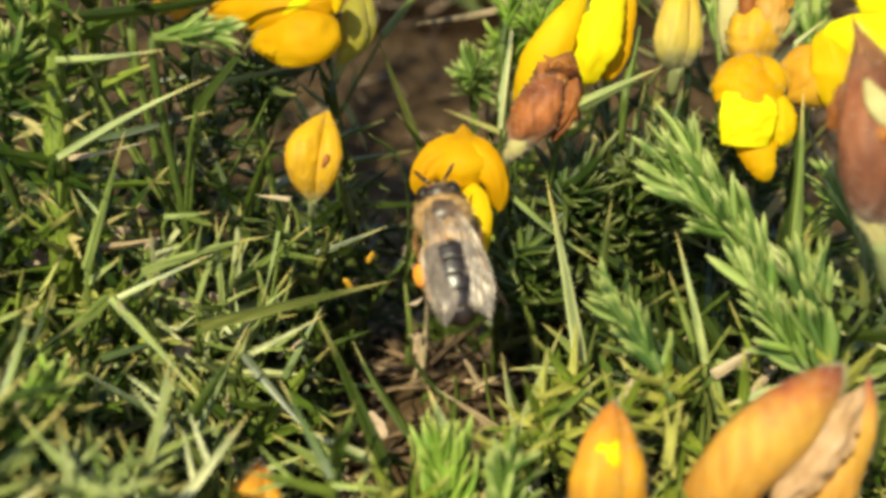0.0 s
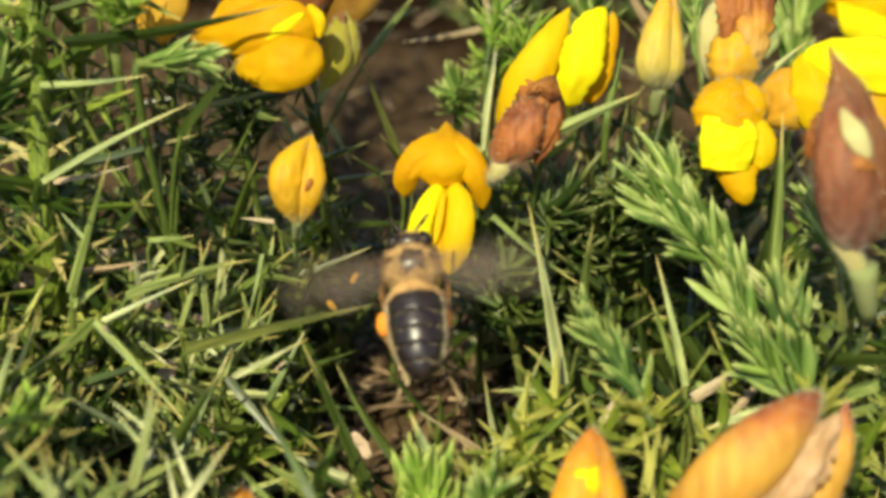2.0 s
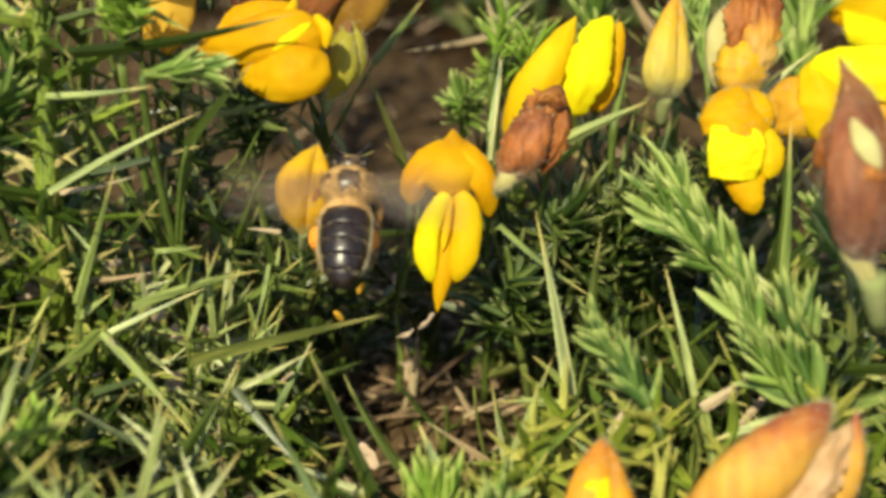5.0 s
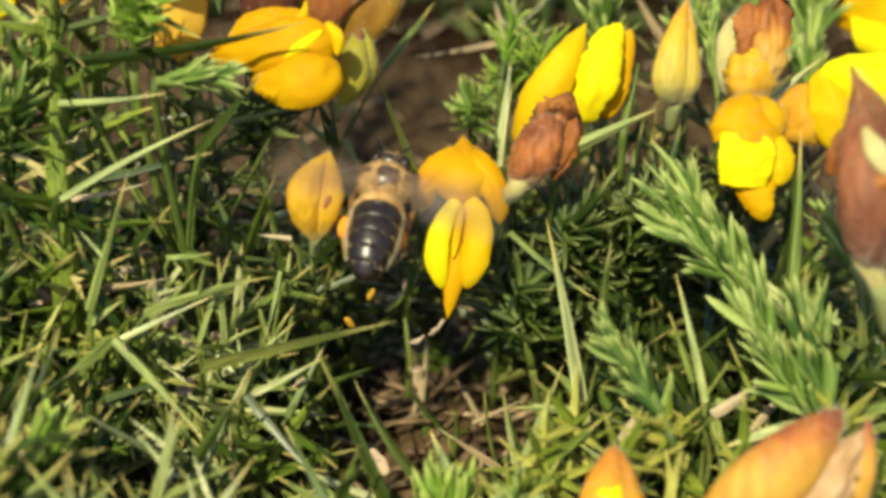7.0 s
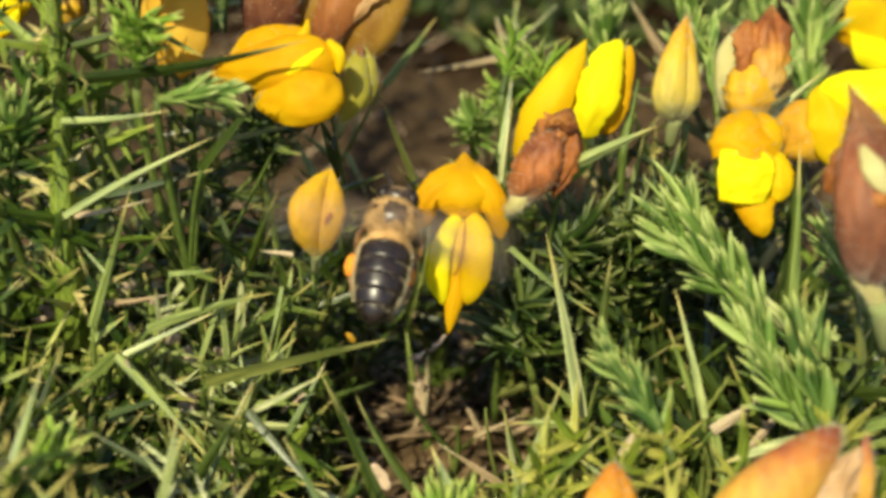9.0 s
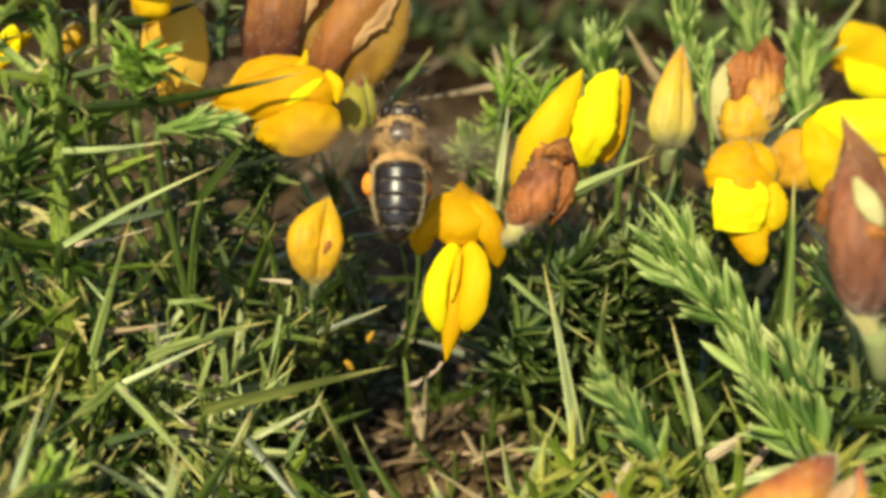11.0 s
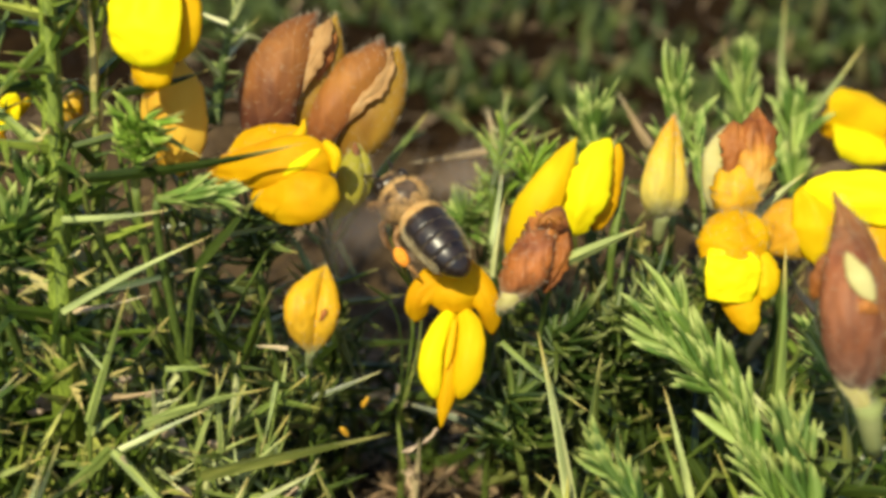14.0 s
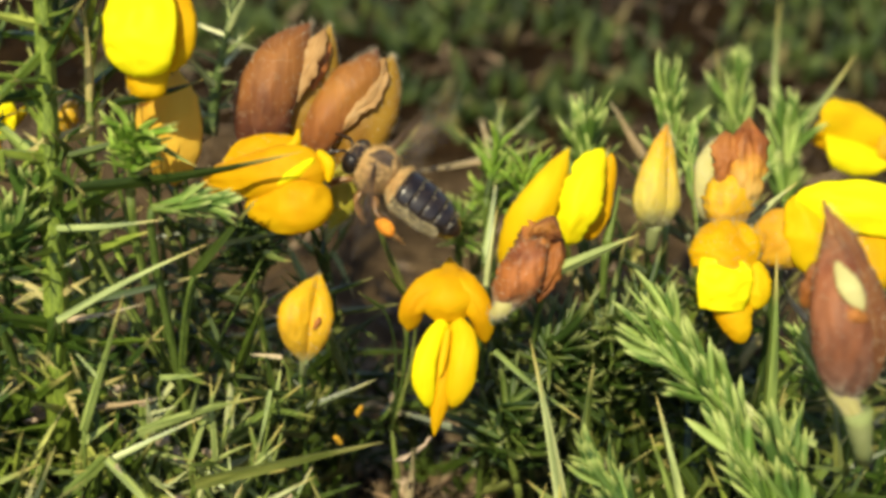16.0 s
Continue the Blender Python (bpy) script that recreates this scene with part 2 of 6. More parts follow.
def soil_material():
    m, nd, ln, b = mat("soil")
    n1 = grain(nd, ln, 420, 8)
    n2 = grain(nd, ln, 45, 3)
    r = ramp(nd, [(0.3, (0.012, 0.008, 0.005)), (0.52, (0.078, 0.050, 0.026)), (0.75, (0.21, 0.14, 0.075))])
    ad = nd.new("ShaderNodeMix")
    ad.inputs[0].default_value = 0.45
    ln.new(n1.outputs[0], ad.inputs[2])
    ln.new(n2.outputs[0], ad.inputs[3])
    ln.new(ad.outputs[0], r.inputs[0])
    # dry crumbs under the bush, a wide patch of painted shade behind it
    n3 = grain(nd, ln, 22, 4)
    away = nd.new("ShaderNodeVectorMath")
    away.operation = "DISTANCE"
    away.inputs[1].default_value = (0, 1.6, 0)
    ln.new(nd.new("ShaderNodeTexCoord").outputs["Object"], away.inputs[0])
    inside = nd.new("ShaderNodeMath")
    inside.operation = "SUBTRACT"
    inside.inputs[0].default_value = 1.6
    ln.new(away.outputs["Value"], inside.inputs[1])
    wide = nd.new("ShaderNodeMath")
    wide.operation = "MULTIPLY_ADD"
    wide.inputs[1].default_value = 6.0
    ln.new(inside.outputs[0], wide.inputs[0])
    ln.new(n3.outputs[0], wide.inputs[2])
    far_shade = ramp(nd, [(0.90, (1, 1, 1)), (1.0, (0.18, 0.15, 0.115))])
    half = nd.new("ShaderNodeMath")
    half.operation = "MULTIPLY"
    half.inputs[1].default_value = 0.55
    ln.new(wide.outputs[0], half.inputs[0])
    ln.new(half.outputs[0], far_shade.inputs[0])
    shaded_soil = nd.new("ShaderNodeMix")
    shaded_soil.data_type, shaded_soil.blend_type = "RGBA", "MULTIPLY"
    shaded_soil.inputs[0].default_value = 1.0
    ln.new(r.outputs[0], shaded_soil.inputs[6])
    ln.new(far_shade.outputs[0], shaded_soil.inputs[7])
    ln.new(shaded_soil.outputs[2], b.inputs["Base Color"])
    b.inputs["Roughness"].default_value = 1.0
    b.inputs["Specular IOR Level"].default_value = 0.05
    bumped(nd, ln, b, n1.outputs[0], 0.9, 0.0015)
    return m


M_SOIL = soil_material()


def plain(name, c0, c1, rough, scale=800, spec=0.5, bump=0.2, sheen=0.0):
    m, nd, ln, b = mat(name)
    n = grain(nd, ln, scale, 4)
    r = ramp(nd, [(0.35, c0), (0.65, c1)])
    ln.new(n.outputs[0], r.inputs[0])
    ln.new(r.outputs[0], b.inputs["Base Color"])
    b.inputs["Roughness"].default_value = rough
    b.inputs["Specular IOR Level"].default_value = spec
    b.inputs["Sheen Weight"].default_value = sheen
    bumped(nd, ln, b, n.outputs[0], bump, 0.0001)
    return m


M_CHITIN = plain("chitin_black", (0.008, 0.005, 0.005), (0.026, 0.016, 0.012), 0.32, 1500, 0.6, 0.35)
M_BAND = plain("chitin_band", (0.03, 0.02, 0.014), (0.07, 0.05, 0.035), 0.5, 1500)
M_THORAX = plain("thorax_skin", (0.05, 0.032, 0.02), (0.14, 0.09, 0.055), 0.36, 1500)
M_FUR = plain("tawny_fur", (0.50, 0.30, 0.11), (0.72, 0.48, 0.22), 0.7, 1200, 0.3)
M_FRINGE = plain("pale_fringe", (0.50, 0.40, 0.22), (0.68, 0.56, 0.34), 0.7, 1200, 0.3)
M_EYE = plain("eye_black", (0.006, 0.004, 0.003), (0.02, 0.012, 0.009), 0.42, 3000, 0.4, 0.1)
M_LEG = plain("leg_amber", (0.10, 0.045, 0.015), (0.30, 0.15, 0.05), 0.4, 1500)
M_POLLEN = plain("pollen_orange", (0.72, 0.22, 0.02), (0.92, 0.36, 0.04), 0.85, 3500, 0.2, 0.9)


def wing_material():
    m, nd, ln, b = mat("wing_film")
    n = grain(nd, ln, 900, 2, (0.3, 1, 1))
    r = ramp(nd, [(0.35, (0.50, 0.38, 0.27)), (0.65, (0.74, 0.62, 0.50))])
    ln.new(n.outputs[0], r.inputs[0])
    ln.new(r.outputs[0], b.inputs["Base Color"])
    b.inputs["Roughness"].default_value = 0.28
    b.inputs["Specular IOR Level"].default_value = 1.0
    b.inputs["Thin Film Thickness"].default_value = 420
    bumped(nd, ln, b, n.outputs[0], 0.8, 0.0003)
    tr = nd.new("ShaderNodeBsdfTransparent")
    tr.inputs[0].default_value = (0.95, 0.92, 0.88, 1)
    ms = nd.new("ShaderNodeMixShader")
    ms.inputs[0].default_value = 0.10
    gl = nd.new("ShaderNodeBsdfGlossy")
    gl.inputs["Color"].default_value, gl.inputs["Roughness"].default_value = (0.95, 0.84, 0.95, 1), 0.3
    ln.new(b.inputs["Normal"].links[0].from_socket, gl.inputs["Normal"])
    sheen = nd.new("ShaderNodeMixShader")
    sheen.inputs[0].default_value = 0.3
    ln.new(b.outputs[0], sheen.inputs[1])
    ln.new(gl.outputs[0], sheen.inputs[2])
    ln.new(tr.outputs[0], ms.inputs[1])
    ln.new(sheen.outputs[0], ms.inputs[2])
    ln.new(ms.outputs[0], nd["Material Output"].inputs[0])
    return m


M_WING = wing_material()
M_VEIN = plain("wing_vein", (0.07, 0.04, 0.02), (0.16, 0.09, 0.05), 0.5)


# ---- mesh helpers (all sizes below are in millimetres) ----
def mesh_of(name, verts, faces, material, smooth=True):
    me = bpy.data.meshes.new(name)
    me.from_pydata([(x * MM, y * MM, z * MM) for x, y, z in verts], [], faces)
    me.materials.append(material)
    if smooth:
        me.polygons.foreach_set("use_smooth", [True] * len(me.polygons))
    me.update()
    return me


def place(m):
    """A matrix in millimetres, as one in metres."""
    m = m.copy()
    m.translation = m.translation * MM
    return m


def part(name, data, parent, m=None, label=""):
    """Links a mesh (verts, faces, material) or mesh data as one object under a thing or a part; m is in the parent's space."""
    me = data if isinstance(data, bpy.types.Mesh) else mesh_of(name, *data)
    ob = new(name, me)
    ob.parent = parent
    if m is not None:
        ob.matrix_basis = place(m)
    if label:
        tagged(ob, label)
    return ob


def thing(name, m, label, category, group="", kind=""):
    ob = new(name)
    ob.empty_display_size = 0.002
    ob.matrix_basis = place(m)
    return tagged(ob, label, category, group, kind)


def axis_frame(base, tip, up):
    """Local z from base to tip, local y as near to up as it goes."""
    b, z = Vector(base), (Vector(tip) - Vector(base)).normalized()
    x = Vector(up).cross(z)
    if x.length < 1e-6:
        x = Vector((1, 0, 0)).cross(z)
    x.normalize()
    y = z.cross(x)
    return Matrix(((x.x, y.x, z.x, b.x), (x.y, y.y, z.y, b.y), (x.z, y.z, z.z, b.z), (0, 0, 0, 1)))


def tube(points, radii, sides=6, ribs=0.0, closed=True):
    """A tube along points."""
    verts, faces = [], []
    pts = [Vector(p) for p in points]
    ref = Vector((0.31, 0.77, 0.55))
    for i, p in enumerate(pts):
        d = (pts[min(i + 1, len(pts) - 1)] - pts[max(i - 1, 0)]).normalized()
        a = d.cross(ref).normalized()
        c = d.cross(a)
        for k in range(sides):
            w = 2 * math.pi * k / sides
            r = radii[i] * (1 + (ribs if k % 2 else -ribs))
            verts.append(tuple(p + (a * math.cos(w) + c * math.sin(w)) * r))
    for i in range(len(pts) - 1):
        for k in range(sides):
            j = (k + 1) % sides
            faces.append((i * sides + k, i * sides + j, (i + 1) * sides + j, (i + 1) * sides + k))
    if closed:
        faces.append(tuple(range(sides))[::-1])
        n = (len(pts) - 1) * sides
        faces.append(tuple(range(n, n + sides)))
    return verts, faces


def merged(*pieces):
    verts, faces = [], []
    for v, f in pieces:
        n = len(verts)
        verts += v
        faces += [tuple(i + n for i in q) for q in f]
    return verts, faces


def moved(piece, m):
    return [tuple(m @ Vector(p)) for p in piece[0]], piece[1]


def eased(prof, s):
    """Reads a smooth line through (place, value) pairs."""
    for (s0, w0), (s1, w1) in zip(prof, prof[1:]):
        if s <= s1:
            k = (s - s0) / (s1 - s0)
            return w0 + (w1 - w0) * (k * k * (3 - 2 * k) * 0.5 + k * 0.5)
    return prof[-1][1]


def shell(length, width, cup, bend=0.0, rise=0.5, fall=0.5, thick=0.22, ruffle=0.0, torn=0.0, crease=0.0, twist=0.0, seed=0, nu=15, nv=11, lobes=0.0, prof=None, fray=0.0):
    """A petal or calyx lobe: grows along z from the origin, its hollow towards +y. width across, cup: half angle of its
    hollow, bend: turn of its tip towards +y (degrees), rise and fall: how the width swells and closes, torn: ragged rim."""
    rnd = random.Random(seed * 7 + 3)
    ph = [rnd.uniform(0, 6.3) for _ in range(6)]
    cup, bend, twist = radians(cup), radians(bend), radians(twist)
    peak = rise / (rise + fall)
    top = peak ** rise * (1 - peak) ** fall
    rows, c, ang = [], Vector((0, 0, 0)), 0.0
    for i in range(nu):
        s = i / (nu - 1)
        ang = bend * s
        d = Vector((0, math.sin(ang), math.cos(ang)))
        nrm = Vector((0, math.cos(ang), -math.sin(ang)))
        if i:
            c = c + d * (length / (nu - 1))
        ss = 0.03 + 0.955 * s
        hw = 0.5 * width * (eased(prof, s) if prof else ss ** rise * (1 - ss) ** fall / top)
        row = []
        for j in range(nv):
            v = 2 * j / (nv - 1) - 1
            w, a = hw, v * cup
            if fray:
                w *= 1 + fray * s * (0.5 * math.sin(17 * s + ph[0] + 2 * v) + 0.5 * math.sin(31 * s + ph[1]))
            if torn:
                a *= 1 - torn * (0.5 + 0.5 * math.sin(9 * s + ph[0] + v) * math.sin(23 * s + ph[1]) + 0.35 * math.sin(41 * s + ph[2] + 2 * v))
            r = w / max(math.sin(min(abs(cup), math.pi / 2)), 0.05)
            x, n = r * math.sin(a), r * (1 - math.cos(a)) * (1 if cup > 0 else -1)
            n += ruffle * width * (0.06 * math.sin(7 * s + ph[3] + 3 * v) + 0.05 * math.sin(15 * s + ph[4]) * v * v + 0.04 * math.sin(11 * v + ph[5]) * s)
            n -= crease * width * max(0.0, 0.25 - abs(v)) * math.sin(math.pi * s)
            t = twist * s
            row.append(c + d * (length * s * s * (lobes * math.sin(2.6 * abs(v) ** 1.3) + fray * (0.4 * math.sin(9 * v + ph[2]) + 0.3 * math.sin(21 * v + ph[5])))) + Vector((x * math.cos(t) - n * math.sin(t), 0, 0)) + nrm * (n * math.cos(t) + x * math.sin(t)))
        rows.append(row)
    return solid(rows, thick)


def solid(rows, thick):
    """Gives a sheet, as rows of points, its thickness and closed rims."""
    nu, nv = len(rows), len(rows[0])
    front, back = [], []
    for i in range(nu):
        for j in range(nv):
            du = rows[min(i + 1, nu - 1)][j] - rows[max(i - 1, 0)][j]
            dv = rows[i][min(j + 1, nv - 1)] - rows[i][max(j - 1, 0)]
            n = du.cross(dv)
            n = n.normalized() if n.length > 1e-9 else Vector((0, 1, 0))
            edge = 0.25 + 0.75 * (1 - abs(2 * j / (nv - 1) - 1) ** 3)
            front.append(tuple(rows[i][j] + n * thick * 0.5 * edge))
            back.append(tuple(rows[i][j] - n * thick * 0.5 * edge))
    k, faces = nu * nv, []
    for i in range(nu - 1):
        for j in range(nv - 1):
            a, b, c2, d2 = i * nv + j, i * nv + j + 1, (i + 1) * nv + j + 1, (i + 1) * nv + j
            faces.append((a, d2, c2, b))
            faces.append((k + a, k + b, k + c2, k + d2))
    rim = [j for j in range(nv)] + [i * nv + nv - 1 for i in range(1, nu)] + [(nu - 1) * nv + j for j in range(nv - 2, -1, -1)] + [i * nv for i in range(nu - 2, 0, -1)]
    for p, q in zip(rim, rim[1:] + rim[:1]):
        faces.append((p, q, k + q, k + p))
    return front + back, faces


def arc_shell(length, width, half, centre=0.0, rise=0.6, fall=0.6, scale=1.0, thick=0.28, ragged=0.0, close=0.0, splay=0.0, lump=0.03, seed=0, nu=23, nv=13, start=0.0, blunt=0.0, jag=0.0):
    """A lobe of a swollen pod round the z axis: spans half degrees to either side of centre (0 faces -y). ragged: torn rims,
    close: how its rims draw back towards the tip, splay: how far the tip leans out, blunt: how open the tip stays."""
    rnd = random.Random(seed * 11 + 5)
    ph = [rnd.uniform(0, 6.3) for _ in range(6)]
    peak = rise / (rise + fall)
    top = peak ** rise * (1 - peak) ** fall
    c0 = radians(centre)
    lean = Vector((math.sin(c0), -math.cos(c0), 0)) * splay * width
    rows = []
    for i in range(nu):
        u = i / (nu - 1)
        z = start + (1 - start) * u
        ss = 0.025 + (0.968 - blunt * 0.3) * z
        r = 0.5 * width * scale * ss ** rise * (1 - ss) ** fall / top
        hw = radians(half) * (1 - close * z * z)
        row = []
        for j in range(nv):
            v = 2 * j / (nv - 1) - 1
            k = 0 if v < 0 else 3
            rag = ragged * min(1.0, 4 * u) * (1.1 * noise.noise((7 * u, ph[k], 0.5)) + 0.8 * noise.noise((17 * u, ph[k + 1], 1.5)) + 0.5 * noise.noise((39 * u, ph[k + 2], 2.5)))
            a = c0 + v * hw * (1 + rag)
            rr = r * (1 + lump * (math.sin(5 * u + 3 * v + ph[0]) + 0.6 * math.sin(13 * u - 4 * v + ph[1]) + 0.4 * math.sin(29 * u + 7 * v + ph[2])))
            cut = 1 - jag * u * u * (0.5 + 0.5 * math.sin(4 * v + ph[4]) + 0.3 * math.sin(9 * v + ph[5]) + 0.1 * math.sin(23 * v + ph[3]))
            row.append(Vector((rr * math.sin(a), -rr * math.cos(a), length * z * cut)) + lean * z * z)
        rows.append(row)
    return solid(rows, thick)


def hairs(piece, count, length, radius, seed, lean=(0, 0, 0), keep=None, droop=0.3):
    """Fine hairs that stand on a piece's faces."""
    rnd = random.Random(seed)
    verts, faces = piece
    out_v, out_f = [], []
    tries = 0
    made = 0
    while made < count and tries < count * 12:
        tries += 1
        f = faces[rnd.randrange(len(faces))]
        p = [Vector(verts[i]) for i in f[:4]]
        n = (p[1] - p[0]).cross(p[-1] - p[0])
        if n.length < 1e-7:
            continue
        n.normalize()
        a, b = rnd.random(), rnd.random()
        q = p[0].lerp(p[1], a).lerp(p[-1].lerp(p[2] if len(p) > 3 else p[1], a), b)
        if keep and not keep(q, n):
            continue
        d = (n + Vector(lean) + Vector((rnd.gauss(0, droop), rnd.gauss(0, droop), rnd.gauss(0, droop)))).normalized()
        t = d.cross(Vector((0.3, 0.5, 0.8))).normalized() * radius
        u = d.cross(t)
        k = len(out_v)
        q = q - d * 0.05
        out_v += [tuple(q + t), tuple(q - t * 0.5 + u * 0.86), tuple(q - t * 0.5 - u * 0.86), tuple(q + d * length * rnd.uniform(0.6, 1.25))]
        out_f += [(k, k + 1, k + 3), (k + 1, k + 2, k + 3), (k + 2, k, k + 3)]
        made += 1
    return out_v, out_f


# ---- spines, leaves and sprigs ----
def spine_data(name, seed, fat, bow, material, spinelets=0, flat=1.0):
    """A spine one millimetre long along z, to be scaled."""
    rnd = random.Random(seed)
    n = 7
    w = rnd.uniform(0, 6.28)
    pts = [(bow * math.sin(math.pi * i / (n - 1)) * math.cos(w), bow * math.sin(math.pi * i / (n - 1)) * math.sin(w), i / (n - 1)) for i in range(n)]
    shape = (0.95, 1.0, 0.88, 0.70, 0.50, 0.27, 0.01) if flat == 1.0 else (0.6, 0.9, 1.0, 1.0, 0.9, 0.66, 0.06)
    piece = tube(pts, [fat * r for r in shape], 8 if flat == 1.0 else 6, 0.20 if flat == 1.0 else 0.12)
    if flat != 1.0:
        piece = [(x, y * flat, z) for x, y, z in piece[0]], piece[1]
    for k in range(spinelets):
        z0, a, ln = rnd.uniform(0.08, 0.55), rnd.uniform(0, 6.28), rnd.uniform(0.22, 0.46)
        d = Vector((math.cos(a), math.sin(a), rnd.uniform(0.2, 0.9))).normalized()
        p0 = Vector((bow * math.sin(math.pi * z0) * math.cos(w), bow * math.sin(math.pi * z0) * math.sin(w), z0))
        piece = merged(piece, tube([p0, p0 + d * ln * 0.5, p0 + d * ln], [fat * 0.72, fat * 0.52, 0.002], 4))
    return mesh_of(name, piece[0], piece[1], material, flat != 1.0)


SPINES = [spine_data("spine", s, 0.038 + 0.006 * (s % 3), 0.006 + 0.008 * (s % 4), M_SPINE, (0, 1, 2, 0, 1, 2)[s % 6]) for s in range(12)]
# darker copies: the shade inside the bush is put into their green
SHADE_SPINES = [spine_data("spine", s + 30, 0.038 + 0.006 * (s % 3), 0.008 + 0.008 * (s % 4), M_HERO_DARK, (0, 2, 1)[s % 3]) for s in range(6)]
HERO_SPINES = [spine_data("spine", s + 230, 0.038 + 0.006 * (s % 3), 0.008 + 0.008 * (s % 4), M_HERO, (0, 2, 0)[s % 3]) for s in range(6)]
STUB_SPINES = [spine_data("spine", s + 330, 0.064 + 0.008 * (s % 3), 0.01 + 0.012 * (s % 3), M_STUB, (0, 1, 0)[s % 3]) for s in range(6)]
DRY_SPINES = [spine_data("dry_spine", s + 50, 0.030, 0.05, M_DRY, s % 2) for s in range(3)]
LEAVES = [spine_data("leaf", s + 80, 0.072 + 0.007 * s, 0.02 + 0.025 * s, M_LEAF, 0, 0.28) for s in range(5)]
DEEP_LEAVES = [spine_data("leaf", s + 90, 0.075 + 0.007 * s, 0.03 + 0.02 * s, M_LEAF_DEEP, 0, 0.28) for s in range(4)]
LIME_LEAVES = [spine_data("leaf", s + 160, 0.078, 0.05 + 0.03 * s, M_LIME, 0, 0.35) for s in range(4)]
SHADED_LEAVES = [spine_data("leaf", s + 120, 0.055, 0.05, M_SHADED_LEAF, s % 2, 0.6) for s in range(4)]


def turned_to(d, roll):
    return d.to_track_quat("Z", "Y").to_matrix().to_4x4() @ Matrix.Rotation(roll, 4, "Z")


def bezier(a, b, c, n):
    a, b, c = Vector(a), Vector(b), Vector(c)
    return [a.lerp(b, i / (n - 1)).lerp(b.lerp(c, i / (n - 1)), i / (n - 1)) for i in range(n)]


CLEAR = []      # (centre, radius): room taken by flowers


def crowded(p, q):
    for c, r in CLEAR:
        for k in (0.2, 0.4, 0.6, 0.8, 1.0):
            if (p.lerp(q, k) - c).length < r:
                return True
    return False


def sprig(base, top, spines, lo, hi, seed, radius=0.7, spread=62, start=0.15, family=None, label="", bow=0.12, material=None, name="gorse_sprig", up_bias=0.08, ends=True):
    """A gorse sprig: a ribbed stem from base to top with spines all round it."""
    rnd = random.Random(seed)
    base, top = Vector(base), Vector(top)
    d = top - base
    side = Vector((rnd.uniform(-1, 1), rnd.uniform(-1, 1), 0)) * d.length * bow
    pts = bezier(base, base.lerp(top, 0.5) + side, top, 9)
    ob = thing(name, Matrix.Translation(base), label or "green gorse sprig bristling with stiff spines, rooted in soil", "gorse sprig", "gorse sprigs")
    rel = [p - base for p in pts]
    part("stem", (*tube(rel, [radius * (1 - 0.75 * i / 8) for i in range(9)], 16, 0.2), material or M_STEM), ob)
    family = family or SPINES
    turn = rnd.uniform(0, 6.28)
    for k in range(spines):
        s = start + (1 - start) * (k + rnd.uniform(0, 0.9)) / spines
        i = min(int(s * 8), 7)
        p = rel[i].lerp(rel[i + 1], s * 8 - i)
        ax = (rel[i + 1] - rel[i]).normalized()
        turn += 2.4
        a = ax.cross(Vector((0.4, 0.2, 0.9))).normalized()
        out = a * math.cos(turn) + ax.cross(a) * math.sin(turn)
        ang = radians(rnd.gauss(spread, 13 if not ends else 24)) * (1 if not ends else (1 - 0.6 * max(0, s - 0.8) / 0.2))
        v = ax * math.cos(ang) + out * math.sin(ang) + Vector((0, 0, up_bias))
        v.normalize()
        ln = rnd.uniform(lo * (0.7 if ends else 1), hi) * (1 - 0.3 * s if ends else 1)
        if crowded(base + p, base + p + v * ln):
            continue
        fam = DRY_SPINES if (family is SPINES and rnd.random() < 0.03) else family
        m = Matrix.Translation(p) @ turned_to(v, rnd.uniform(0, 6.28)) @ Matrix.Scale(ln, 4)
        part("leaf" if family in (LEAVES, DEEP_LEAVES, SHADED_LEAVES, LIME_LEAVES) else "spine", rnd.choice(fam), ob, m)
    return ob


def long_spine(base, tip, width, ob, material, seed, spinelets=1):
    """A stout spine as a part of a sprig, and the woody twig that carries it."""
    base, tip = Vector(base), Vector(tip)
    o = ob.matrix_basis.translation / MM
    ln = (tip - base).length
    me = spine_data("spine", seed, 0.45 * width / ln, 0.008 + 0.012 * (seed % 3), material, spinelets)
    m = Matrix.Translation(base - o) @ turned_to((tip - base).normalized(), seed) @ Matrix.Scale(ln, 4)
    part("spine", me, ob, m)
    foot = Vector((o.x, o.y, max(2.0, 0.55 * base.z)))
    back = (base - tip).normalized()
    pts = bezier(base + back * -0.3, base + back * 3 + Vector((0, 1.5, -3)), foot, 7)
    part("twig", (*tube([p - o for p in pts], [min(0.22, 0.24 * width) * (1 + 0.05 * i) for i in range(7)], 6), M_STEM), ob)


# ---- flowers ----
def down_of(ob, piece, count, seed, length=0.62, keep=None):
    v, f = hairs(piece, count, length, 0.019, seed, (0, 0, 0.5), keep)
    tagged(part("down", (v, f, M_DOWN), ob), kind="stuff")


def stalk(ob, length, seed, radius=0.55, material=None):
    rnd = random.Random(seed)
    pts = bezier((0, 0, 0.4), (0, 0, -length * 0.6), (rnd.uniform(-1, 1), -length * 0.35, -length), 6)
    part("pedicel", (*tube(pts, [radius * (1.25 - 0.1 * i) for i in range(6)], 8), material or M_PEDICEL), ob)


